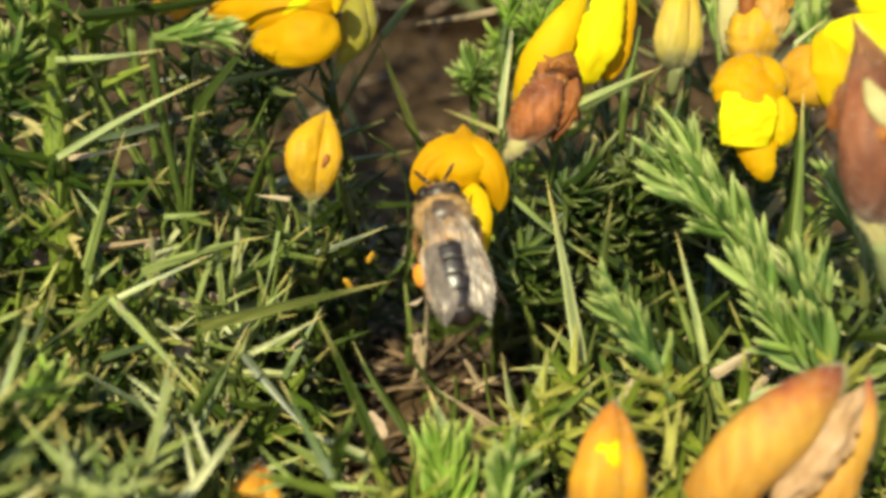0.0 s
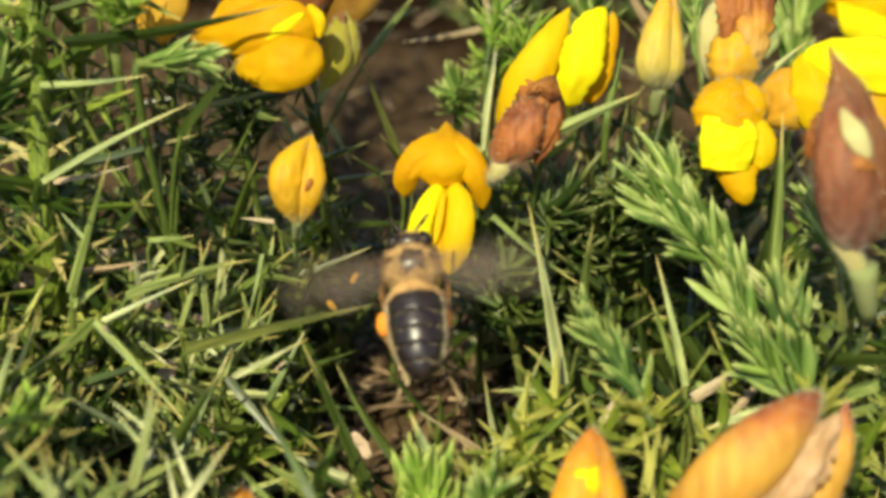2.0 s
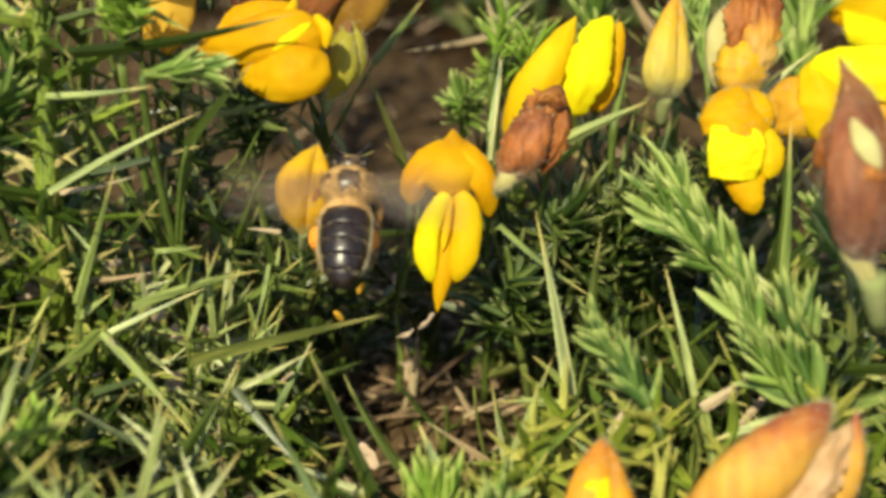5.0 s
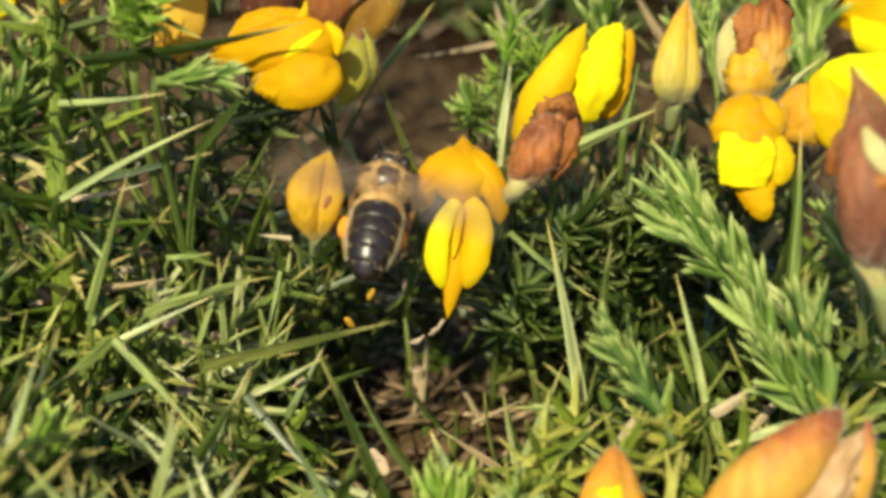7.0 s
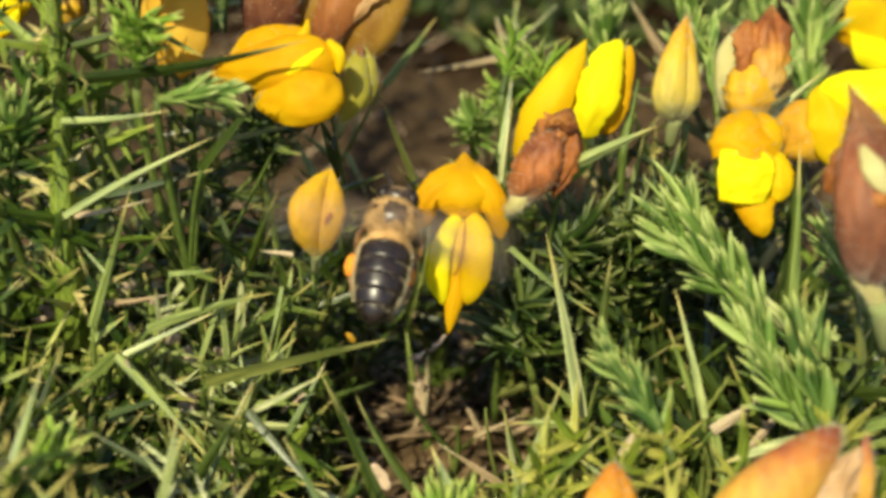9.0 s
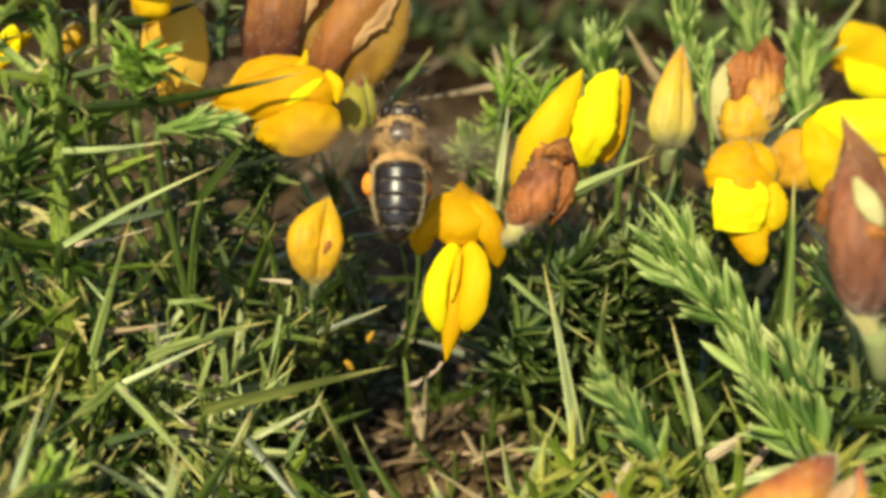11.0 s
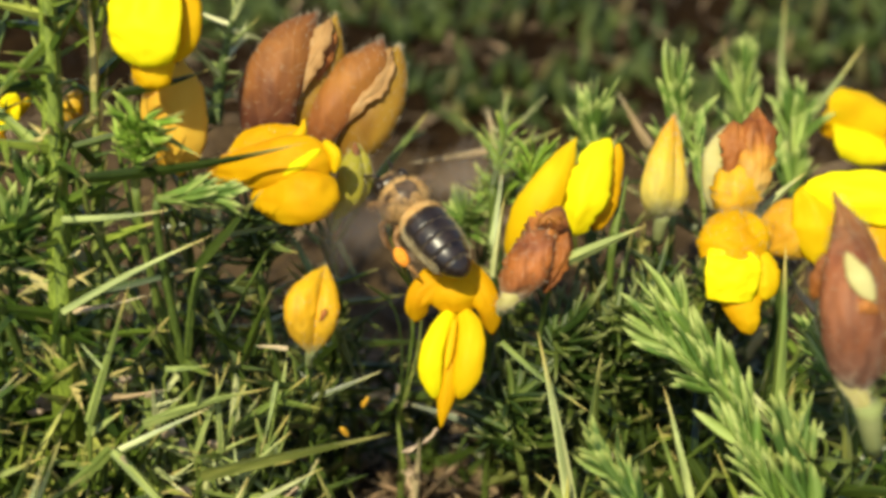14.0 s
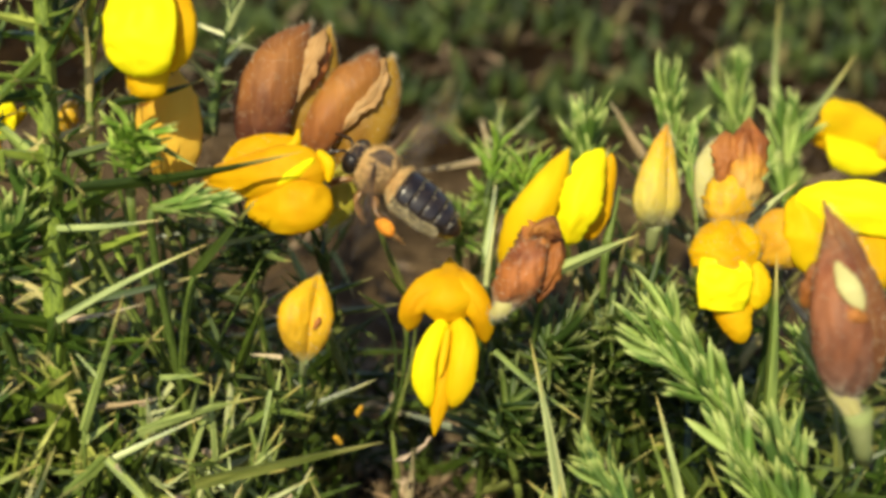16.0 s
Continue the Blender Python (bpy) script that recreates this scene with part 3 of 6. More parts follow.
def bud(base, tip, width, up, label, lobe, petal, seed, foot=4.0, rise=0.8, fall=0.85):
    """A closed bud: two calyx lobes that meet in a seam round a folded petal."""
    m = axis_frame(base, tip, up)
    L = (Vector(tip) - Vector(base)).length
    ob = thing("gorse_bud", m, label, "flower bud", "gorse buds")
    for k, c in enumerate((12, 192)):
        pc = arc_shell(L * (0.96, 1.0)[k], width, 93, c, rise, fall, (0.94, 1.0)[k], 0.3, 0.02, 0.05, 0.0, 0.045, seed + k)
        lo = part("calyx_lobe", (*pc, lobe), ob)
        down_of(lo, pc, 520, seed * 3 + k)
    pc = arc_shell(L * 0.93, width * 0.84, 178, 0, rise, fall, 1.0, 0.3, 0, 0, 0, 0.05, seed + 9)
    part("folded_petal", (*pc, petal), ob)
    stalk(ob, foot, seed)
    CLEAR.append(((Vector(base) + Vector(tip)) / 2, L * 0.62))
    return ob


FACE_TURN = Matrix(((1, 0, 0, 0), (0, 0.559, -0.829, 0), (0, 0.829, 0.559, 0), (0, 0, 0, 1)))     # across, up and out of the bush's sloping face


def glide(vals, n):
    """n even steps along a smooth line through vals."""
    out, k = [], len(vals) - 1
    for i in range(n):
        u = i * k / (n - 1)
        j = min(int(u), k - 1)
        u -= j
        p1, p2 = vals[j], vals[j + 1]
        p0 = vals[j - 1] if j else p1 * 2 - p2
        p3 = vals[j + 2] if j + 2 <= k else p2 * 2 - p1
        out.append(0.5 * (2 * p1 + (p2 - p0) * u + (2 * p0 - 5 * p1 + 4 * p2 - p3) * u * u + (3 * p1 - p0 - 3 * p2 + p3) * u ** 3))
    return out


def lobe(path, widths, cup=60, ragged=0.0, wavy=0.0, thick=0.24, round_tip=True, seed=0, nu=27, nv=17):
    """A hollow petal or calyx lobe along a bent line, its back arched outwards by cup."""
    rnd = random.Random(seed * 13 + 1)
    ph = [rnd.uniform(0, 50) for _ in range(4)]
    pts, ws = glide([Vector(p) for p in path], nu), glide(list(widths), nu)
    rows = []
    for i, p in enumerate(pts):
        s = i / (nu - 1)
        d = (pts[min(i + 1, nu - 1)] - pts[max(i - 1, 0)]).normalized()
        o = Vector((0, 0, 1)) - d * d.z
        o.normalize()
        side = d.cross(o)
        hw = max(0.04, ws[i] * 0.5)
        for k, on in ((max(0.0, (s - 0.84) / 0.16), round_tip), (max(0.0, (0.10 - s) / 0.10), True)):
            if on:
                hw *= math.sqrt(max(0.02, 1 - k * k))
        row = []
        for j in range(nv):
            v = 2 * j / (nv - 1) - 1
            e = ph[0] if v < 0 else ph[1]
            w = hw * (1 + ragged * abs(v) * (1.3 * noise.noise((5 * s, e, 0.5)) + 1.0 * noise.noise((17 * s, e, 1.5)) + 0.7 * noise.noise((38 * s, e, 2.5))))
            n = hw * cup / 115 * (1 - abs(v) ** 1.7)
            n += hw * 0.05 * noise.noise((3.1 * s, 2 * v, ph[2])) + wavy * hw * (noise.noise((5 * s, 2.2 * v, ph[2])) + 0.6 * noise.noise((12 * s, 4 * v, ph[3])))
            back = d * (ragged * hw * (s ** 6) * 2.2 * noise.noise((4 * v, ph[3], 3.1)))
            row.append(p + side * (w * (v if cup < 65 else math.sin(v * 1.35) / 0.9757)) + o * n + back)
        rows.append(row)
    return solid(rows, thick)


def bloom(at, label, name, category, group):
    """A bud or flower, fresh or spent, whose lobes are laid out across, up and out of the bush's face."""
    return thing(name, Matrix.Translation(at) @ FACE_TURN, label, category, group)


def blade(ob, name, material, path, widths, cup=60, ragged=0.06, wavy=0.09, round_tip=True, down=0, note=""):
    n = len(ob.children) + int(1000 * abs(ob.matrix_basis.translation.x))
    pc = lobe(path, widths, cup, ragged, wavy, 0.24, round_tip, n)
    lo = part(name, (*pc, material), ob, None, note)
    if down:
        v, f = hairs(pc, int(down * 1.3), 0.7, 0.02, n, (0, 0.35, 0.1))
        tagged(part("down", (v, f, M_DOWN), lo), kind="stuff")


def footstalk(ob, line, radius, material=None):
    pts = bezier(*line, 6)
    part("pedicel", (*tube(pts, [radius * (1.25 - 0.1 * i) for i in range(6)], 8), material or M_PEDICEL), ob)


BOAT = ((0, 0.35), (0.2, 0.78), (0.5, 1.0), (0.8, 0.93), (0.93, 0.66), (1.0, 0.22))
HOOD = ((0, 0.22), (0.1, 0.50), (0.35, 0.78), (0.7, 1.0), (1.0, 0.96))
KEEL = ((0, 0.4), (0.3, 1.0), (0.7, 0.85), (0.92, 0.55), (1.0, 0.32))


def petal(name, mt, size, prof, cup, at, roll=0, lean=0, tip=0, bend=8, lobes=0.0, fray=0.02, ruffle=0.35, crease=0.12, label=""):
    """One petal of a flower, in lengths of the flower: size (long, wide), at (across, out, along), roll about its own axis,
    lean sideways, tip outwards, in degrees. A negative cup arches it outwards."""
    return (name, mt, size, prof, cup, at, roll, lean, tip, bend, lobes, fray, ruffle, crease, label)


def flower(base, tip, up, label, seed, petals, calyx=None, foot=4.0, style=True, calyx_size=(0.40, 0.34)):
    """An open pea flower of the given petals, held by a two-lipped calyx."""
    m = axis_frame(base, tip, up)
    L = (Vector(tip) - Vector(base)).length
    ob = thing("gorse_flower", m, label, "flower", "gorse flowers")
    for sgn in (1, -1):
        pc = shell(L * calyx_size[0], L * calyx_size[1], 75, 4, 0.5, 0.5, 0.28, 0.1, seed=seed + sgn)
        pc = moved(pc, Matrix.Rotation(radians(0 if sgn < 0 else 180), 4, "Z") @ Matrix.Translation((0, -L * 0.11, -L * 0.07)))
        lo = part("calyx_lobe", (*pc, calyx or M_CALYX_GOLD), ob)
        down_of(lo, pc, 160, seed * 5 + sgn)
    for k, (name, mt, size, prof, cup, at, roll, lean, out, bend, lobes, fray, ruffle, crease, note) in enumerate(petals):
        pc = shell(L * size[0], L * size[1], cup, bend, thick=0.22, ruffle=ruffle, crease=crease, seed=seed * 3 + k, nu=25, nv=19, lobes=lobes, prof=prof, fray=fray)
        turn = Matrix.Translation([L * c for c in at]) @ Matrix.Rotation(radians(lean), 4, "Y") @ Matrix.Rotation(radians(-out), 4, "X") @ Matrix.Rotation(radians(roll), 4, "Z")
        part(name, (*moved(pc, turn), mt), ob, None, note)
    if style:
        pc = tube(bezier((0, 0, L * 0.1), (0, 0.02 * L, L * 0.5), (0, 0.05 * L, L * 0.8), 7), [0.35, 0.34, 0.32, 0.3, 0.27, 0.22, 0.1], 6)
        part("style", (*moved(pc, Matrix.Translation((0, -0.03 * L, 0))), M_PETAL_DEEP), ob)
    stalk(ob, foot, seed)
    CLEAR.append(((Vector(base) + Vector(tip)) / 2, L * 0.55))
    return ob


def nodding(hood=0.54):
    """Banner drooping over two lemon wings, the keel below them."""
    return [petal("banner_petal", M_PETAL_DEEP, (0.27, hood), HOOD, -54, (0, 0.12, -0.03), 0, 0, -8, 30, 0.75, 0.03, 0.25, 0.9, "arched banner petal with two drooping lobes"),
            petal("wing_petal", M_PETAL, (0.60, 0.185), BOAT, -66, (-0.058, 0.07, 0.21), -18, -2, 2, 4),
            petal("wing_petal", M_PETAL, (0.59, 0.185), BOAT, -66, (0.060, 0.06, 0.22), 24, 2, 0, 4),
            petal("keel_petal", M_PETAL_MID, (0.92, 0.15), KEEL, -80, (0.0, 0.0, 0.08), 0, -3, 1, 6)]


# ---- ground ----
def soil_height(x, y):
    h = 2.6 * noise.noise((x * 0.03, y * 0.03, 0.3)) + 1.2 * noise.noise((x * 0.13, y * 0.13, 1.7)) + 0.5 * noise.noise((x * 0.4, y * 0.4, 2.9))
    rise = max(0.0, min(1.0, (-14 - x) / 22)) * max(0.0, min(1.0, (128 - y) / 25))
    near = max(0.0, min(1.0, (84 - y) / 18))
    heap = 9 * math.exp(-((x - 1) / 9) ** 2 - ((y - 112) / 11) ** 2)
    fade = 1.0 if abs(x) < 400 and abs(y) < 700 else 0.0
    return (h + heap + 20 * rise * rise * (3 - 2 * rise) + 12 * near * near * (3 - 2 * near)) * fade - 0.5


def ground():
    def spaced(n, inner, centre):
        out = []
        for i in range(-n, n + 1):
            u = i / n
            out.append(centre + inner * u * 1.2 + 60000.0 * max(0.0, abs(u) - 0.82) ** 3 / 0.18 ** 3 * (1 if u > 0 else -1))
        return out
    xs, ys = spaced(110, 120, 0), spaced(120, 160, 140)
    verts = [(x, y, soil_height(x, y)) for y in ys for x in xs]
    n = len(xs)
    faces = [(j * n + i, j * n + i + 1, (j + 1) * n + i + 1, (j + 1) * n + i) for j in range(len(ys) - 1) for i in range(n - 1)]
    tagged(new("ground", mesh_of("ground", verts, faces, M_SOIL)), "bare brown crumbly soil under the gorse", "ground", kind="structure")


ground()


# ---- flowers and buds ----
NODDING = bloom((5.2, 113.8, 35.8), "open yellow gorse flower hanging from its sprig", "gorse_flower", "flower", "gorse flowers")
blade(NODDING, "calyx_lobe", M_CALYX_GOLD, ((0, 0, 0), (-1.5, 2.1, 1.2), (-3.1, 4.7, 1.6)), (0.8, 2.2, 2.4, 0.4), cup=80, down=160)
blade(NODDING, "banner_petal", M_PETAL_DEEP, ((-3.3, 5.3, 1.2), (-3.3, 3.6, 3.2), (-3.5, 1.6, 4.4), (-3.3, -0.4, 3.8)), (0.3, 2.4, 5.2, 6.1, 3.5), cup=48, wavy=0.08, round_tip=False, note="arched banner petal")
blade(NODDING, "banner_lobe", M_PETAL_DEEP, ((-2.9, 3.9, 2.8), (-4.9, 2.4, 4.4), (-6.8, 0.7, 4.5), (-7.2, -1.6, 2.7)), (0.9, 2.7, 3.3, 2.7, 2.2, 1.6), cup=44, wavy=0.12, note="bent-down banner lobe")
blade(NODDING, "banner_lobe", M_PETAL_DEEP, ((-3.7, 4.0, 2.8), (-1.8, 2.3, 4.4), (-0.4, 0, 4.2), (0.1, -2.8, 2.0)), (0.9, 2.6, 2.7, 2.1, 1.4), cup=44, wavy=0.12, note="bent-down banner lobe")
blade(NODDING, "wing_petal", M_PETAL_MID, ((-2.8, -0.2, 3.8), (-2.0, -2.6, 5.2), (-2.3, -5.7, 5.9), (-3.1, -8.7, 4.9)), (0.9, 2.3, 2.7, 2.5, 1.3), cup=66)
blade(NODDING, "wing_petal", M_PETAL, ((-3.6, -0.3, 3.8), (-5.0, -2.5, 5.3), (-5.8, -5.4, 6.1), (-5.3, -8.7, 4.9)), (0.9, 1.7, 2.1, 2.1, 1.2), cup=66)
blade(NODDING, "keel_petal", M_PETAL_DEEP, ((-3.3, -0.5, 3.4), (-3.8, -4.4, 4.9), (-4.3, -8.4, 4.9), (-4.8, -11.5, 3.9)), (1.3, 2.5, 2.3, 1.4, 0.4), cup=60)
blade(NODDING, "style", M_PETAL_MID, ((-3.5, -1.3, 5.4), (-3.9, -3.7, 6.1), (-4.3, -5.8, 6.2)), (0.4, 0.7, 0.3), cup=70)
footstalk(NODDING, ((-0.4, 0.4, 1.0), (0.9, -0.4, 0), (1.9, -0.8, -2.0)), 0.5)
CLEAR.append((Vector((1.8, 109.8, 36.7)), 10.0))
golden = bloom((-11.5, 105.6, 36.3), "small closed golden gorse bud with downy foot", "gorse_bud", "flower bud", "gorse buds")
blade(golden, "calyx_lobe", M_BUD, ((-0.1, -0.2, 0), (-0.8, 4.0, 1.8), (1.2, 7.8, 0.3)), (0.4, 2.5, 3.1, 2.2, 0.3), cup=75, down=110)
blade(golden, "calyx_lobe", M_BUD, ((0.1, -0.2, -0.4), (1.4, 3.8, 1.2), (1.4, 7.9, 0.1)), (0.5, 2.2, 2.5, 1.7, 0.3), cup=85, down=110)
blade(golden, "folded_petal", M_PETAL_DEEP, ((-0.1, 0.1, -1.5), (0, 3.9, -1.0), (1.2, 7.5, -0.9)), (0.5, 3.4, 4.0, 2.6, 0.4), cup=85)
blade(golden, "notch", M_WITHER, ((1.0, 2.9, 2.2), (1.4, 3.6, 2.4), (1.5, 3.9, 2.0)), (0.2, 0.5, 0.2), cup=40)
footstalk(golden, ((0, 0.2, 0), (-0.2, -0.6, -1.0), (-0.4, -1.7, -3.0)), 0.4)
CLEAR.append((Vector((-10.8, 107.3, 39.8)), 4.1))
sideways = bloom((-19.2, 114.0, 50.6), "large yellow gorse flower lying sideways under spent blooms", "gorse_flower", "flower", "gorse flowers")
blade(sideways, "calyx_lobe", M_CALYX_GOLD, ((-2.0, -0.6, -1.4), (0.4, -0.1, -0.8), (2.5, 0.1, -0.4)), (0.7, 2.9, 3.4, 1.5), cup=80, down=160)
blade(sideways, "banner_petal", M_PETAL_DEEP, ((0, 0.6, -1.6), (3.2, 2.5, -1.2), (7.3, 2.9, -1.9)), (1.5, 3.2, 3.1, 2.3), cup=50, down=80)
blade(sideways, "banner_tip", M_PETAL_MID, ((6.0, 2.5, -0.7), (6.8, 3.5, -0.6), (7.0, 4.6, -0.9)), (1.2, 0.9, 0.2), cup=40, round_tip=False)
blade(sideways, "wing_petal", M_PETAL_DEEP, ((-1.0, -0.2, -0.2), (2.8, 0.1, 1.6), (6.4, 0.4, 2.5), (9.9, 1.0, 1.7)), (1.2, 3.6, 4.7, 4.7, 2.8), cup=66, wavy=0.14)
blade(sideways, "wing_petal", M_PETAL_DEEP, ((2.4, -2.6, 0.2), (5.6, -2.5, 2.3), (8.2, -2.3, 2.8), (10.0, -1.1, 2.0)), (1.5, 4.5, 5.2, 4.5, 2.6), cup=66, wavy=0.14)
# brighter yellow paints the sunlit ridge of the amber wing
blade(sideways, "lit_wing_fold", M_PETAL, ((3.8, -1.3, 2.9), (6.7, 0, 3.8), (8.8, 1.6, 3.2)), (0.2, 0.8, 1.0, 0.6), cup=60)
blade(sideways, "wing_tip", M_PETAL_MID, ((9.1, 2.4, 2.3), (10.1, 1.1, 2.7), (10.0, -0.4, 2.1)), (0.6, 1.0, 1.0, 0.5), cup=60)
footstalk(sideways, ((-0.4, 0, -1.0), (-2.3, -0.8, -3.0), (-3.4, -1.8, -5.0)), 0.6)
CLEAR.append((Vector((-13.8, 113.5, 51.5)), 7.4))
lime = bloom((-9.3, 115.6, 44.4), "yellow-green gorse bud behind a yellow bloom", "gorse_bud", "flower bud", "gorse buds")
blade(lime, "calyx_lobe", M_CALYX_LIME, ((-0.4, -0.1, -0.6), (1.1, 2.1, 1.0), (1.3, 4.6, 1.0), (1.6, 6.8, -0.2)), (0.6, 2.1, 2.6, 2.0, 0.4), cup=80, down=260)
blade(lime, "calyx_lobe", M_CALYX_LIME, ((0, 0, -1.2), (2.2, 2.5, 0), (2.4, 4.8, 0.3), (1.8, 7.0, -0.3)), (0.5, 1.3, 1.5, 1.3, 0.3), cup=80, down=260)
blade(lime, "scale", M_CALYX_BROWN, ((1.8, 5.6, 0.9), (1.7, 6.3, 1.0), (1.6, 7.0, 0.7)), (0.2, 0.7, 0.2), cup=60)
footstalk(lime, ((0.1, 0.3, -0.5), (-0.4, -0.5, -1.5), (-0.7, -1.2, -3.0)), 0.45)
CLEAR.append((Vector((-7.9, 117.8, 48.0)), 4.5))
gaping = bloom((-15.8, 120.5, 49.1), "spent gorse flower with brown boat-shaped calyx, torn and agape", "spent_gorse_flower", "spent flower", "spent gorse flowers")
blade(gaping, "calyx_lobe", M_CALYX_UMBER, ((-0.4, 0, 0), (-0.1, 3.6, 2.0), (0.6, 6.4, 2.7), (2.1, 9.5, 2.3), (4.4, 12.9, 0.5)), (4.1, 5.3, 5.6, 5.3, 4.1, 0.6), cup=78, ragged=0.05, down=420, wavy=0.08)
blade(gaping, "torn_rim", M_TORN, ((2.9, 4.8, 2.3), (3.8, 7.4, 3.0), (4.8, 9.6, 2.7), (5.7, 12.1, 1.3)), (0.3, 1.3, 1.7, 1.7, 1.0), cup=30, ragged=0.4, wavy=0.25, note="ragged papery rim")
blade(gaping, "calyx_lobe", M_INSIDE, ((1.7, 0.1, -1.6), (3.5, 4.2, -0.2), (5.1, 8.2, -0.1), (6.1, 12.9, -0.4)), (2.7, 4.4, 4.1, 3.1, 0.6), cup=70, ragged=0.05, down=500, wavy=0.06)
# dark strip that paints the shade in the gap between the lobes
blade(gaping, "shrivelled_petal", M_WITHER, ((4.5, 6.4, 1.3), (5.4, 8.5, 1.5), (6.2, 10.9, 1.1)), (0.3, 0.9, 1.1, 0.4), cup=40, ragged=0.3, wavy=0.4)
footstalk(gaping, ((-0.1, 0.6, 0), (-0.3, -0.6, -1.0), (-0.8, -1.9, -3.0)), 0.7)
CLEAR.append((Vector((-12.3, 123.7, 55.9)), 8.0))
leaning = bloom((-10.2, 121.4, 48.3), "spent gorse flower with tan calyx and torn cream edge", "spent_gorse_flower", "spent flower", "spent gorse flowers")
blade(leaning, "calyx_lobe", M_CALYX_TAN, ((-1.2, -0.1, 0.5), (-0.2, 2.8, 2.0), (2.1, 6.2, 2.5), (3.9, 8.3, 2.1), (5.0, 10.7, 0.4)), (2.0, 3.4, 4.3, 4.3, 3.0, 0.5), cup=76, ragged=0.05, down=380, wavy=0.08)
blade(leaning, "torn_rim", M_TORN, ((1.1, 2.3, 2.4), (2.9, 4.2, 3.1), (4.2, 6.1, 2.9), (5.8, 9.7, 1.5)), (0.3, 1.3, 2.0, 2.0, 1.2), cup=30, ragged=0.4, wavy=0.25, note="ragged papery rim")
blade(leaning, "calyx_lobe", M_INSIDE, ((0.9, -0.4, -1.0), (3.5, 2.9, 0.5), (5.5, 6.8, 0.5), (6.5, 10.2, 0.1)), (2.6, 5.2, 4.8, 3.1, 0.7), cup=74, ragged=0.05, down=600, wavy=0.06)
footstalk(leaning, ((0, 0.3, 0), (-0.6, -0.9, -1.0), (-1.0, -2.1, -3.0)), 0.6)
CLEAR.append((Vector((-7.1, 123.3, 53.5)), 6.7))
tall = bloom((7.3, 117.8, 38.6), "tall yellow gorse flower rising behind a rusty spent calyx", "gorse_flower", "flower", "gorse flowers")
blade(tall, "banner_petal", M_PETAL_MID, ((-0.1, -0.2, -0.5), (1.3, 2.9, 1.2), (3.0, 5.9, 2.1), (4.7, 8.7, 1.7), (6.3, 11.6, 0.1)), (1.4, 3.3, 4.4, 3.6, 2.3, 0.4), cup=76, note="long folded banner petal")
blade(tall, "wing_petal", M_PETAL, ((6.1, 2.1, 1.6), (6.6, 5.0, 2.9), (7.8, 8.4, 2.9), (9.4, 11.4, 1.8)), (2.0, 3.2, 3.8, 3.6, 3.0, 1.9), cup=50, ragged=0.22)
blade(tall, "keel_petal", M_PETAL_DEEP, ((8.1, 2.6, -0.2), (9.2, 5.2, 0.1), (9.9, 8.3, 0.2), (10.4, 11.0, 0.8)), (1.4, 2.2, 2.1, 1.8, 0.9), cup=70, ragged=0.12)
blade(tall, "banner_petal", M_PETAL_DEEP, ((1.5, 0.3, -2.0), (4.5, 4.8, -1.4), (8.1, 9.2, -1.4)), (2.2, 5.0, 4.4, 2.2), cup=70)
footstalk(tall, ((0.2, 0.4, -0.5), (-0.2, -1.1, -2.0), (-0.2, -2.5, -4.0)), 0.6)
CLEAR.append((Vector((13.4, 120.7, 44.0)), 8.4))
rusty = bloom((6.3, 109.8, 38.7), "spent gorse bloom with rusty brown calyx and dark torn rim", "spent_gorse_flower", "spent flower", "spent gorse flowers")
blade(rusty, "calyx_lobe", M_CALYX_BROWN, ((1.7, 1.7, -1.0), (3.8, 5.7, -0.9), (5.4, 9.0, -0.9)), (2.9, 4.4, 4.3, 1.4), cup=70, ragged=0.3, wavy=0.2)
blade(rusty, "shrivelled_petal", M_WITHER, ((1.9, 3.6, 0.4), (3.2, 5.9, 0.9), (4.8, 7.7, 0.5)), (2.1, 3.7, 3.7, 1.6), cup=50, ragged=0.4, wavy=0.5)
blade(rusty, "calyx_lobe", M_RUST, ((0.3, 0.2, 0), (1.5, 2.7, 1.6), (2.8, 4.9, 2.1), (4.2, 6.8, 1.3)), (1.6, 3.5, 3.7, 3.0, 1.3), cup=76, ragged=0.2, down=300, wavy=0.2)
blade(rusty, "calyx_lobe", M_RUST, ((-0.2, 0.8, -0.2), (0.3, 3.1, 0.8), (1.2, 4.9, 1.4), (2.5, 6.6, 1.3)), (0.5, 1.3, 1.4, 1.1, 0.4), cup=60, ragged=0.3, wavy=0.4)
blade(rusty, "shrivelled_petal", M_WITHER, ((3.7, 1.0, 0), (4.9, 3.7, 1.3), (5.7, 6.6, 1.1)), (0.5, 1.6, 1.7, 0.7), cup=60, ragged=0.3, wavy=0.5)
blade(rusty, "torn_rim", M_CALYX_TAN, ((2.8, 7.2, 2.0), (4.1, 7.9, 2.4), (5.8, 7.0, 1.5)), (0.4, 1.2, 1.4, 0.5), cup=60, ragged=0.4, wavy=0.5)
blade(rusty, "calyx_foot", M_CALYX_PALE, ((-0.5, -0.4, 0), (0.3, 0.4, 1.0), (1.0, 1.4, 1.3)), (0.7, 1.4, 1.6, 0.9), cup=85, down=200)
footstalk(rusty, ((0.2, 0.2, 0), (-0.4, -0.5, -1.0), (-0.8, -1.6, -3.0)), 0.6)
CLEAR.append((Vector((9.0, 111.5, 42.7)), 5.4))
shrivelled = bloom((28.0, 115.9, 44.6), "shrivelled orange gorse flower in a cream calyx", "spent_gorse_flower", "spent flower", "spent gorse flowers")
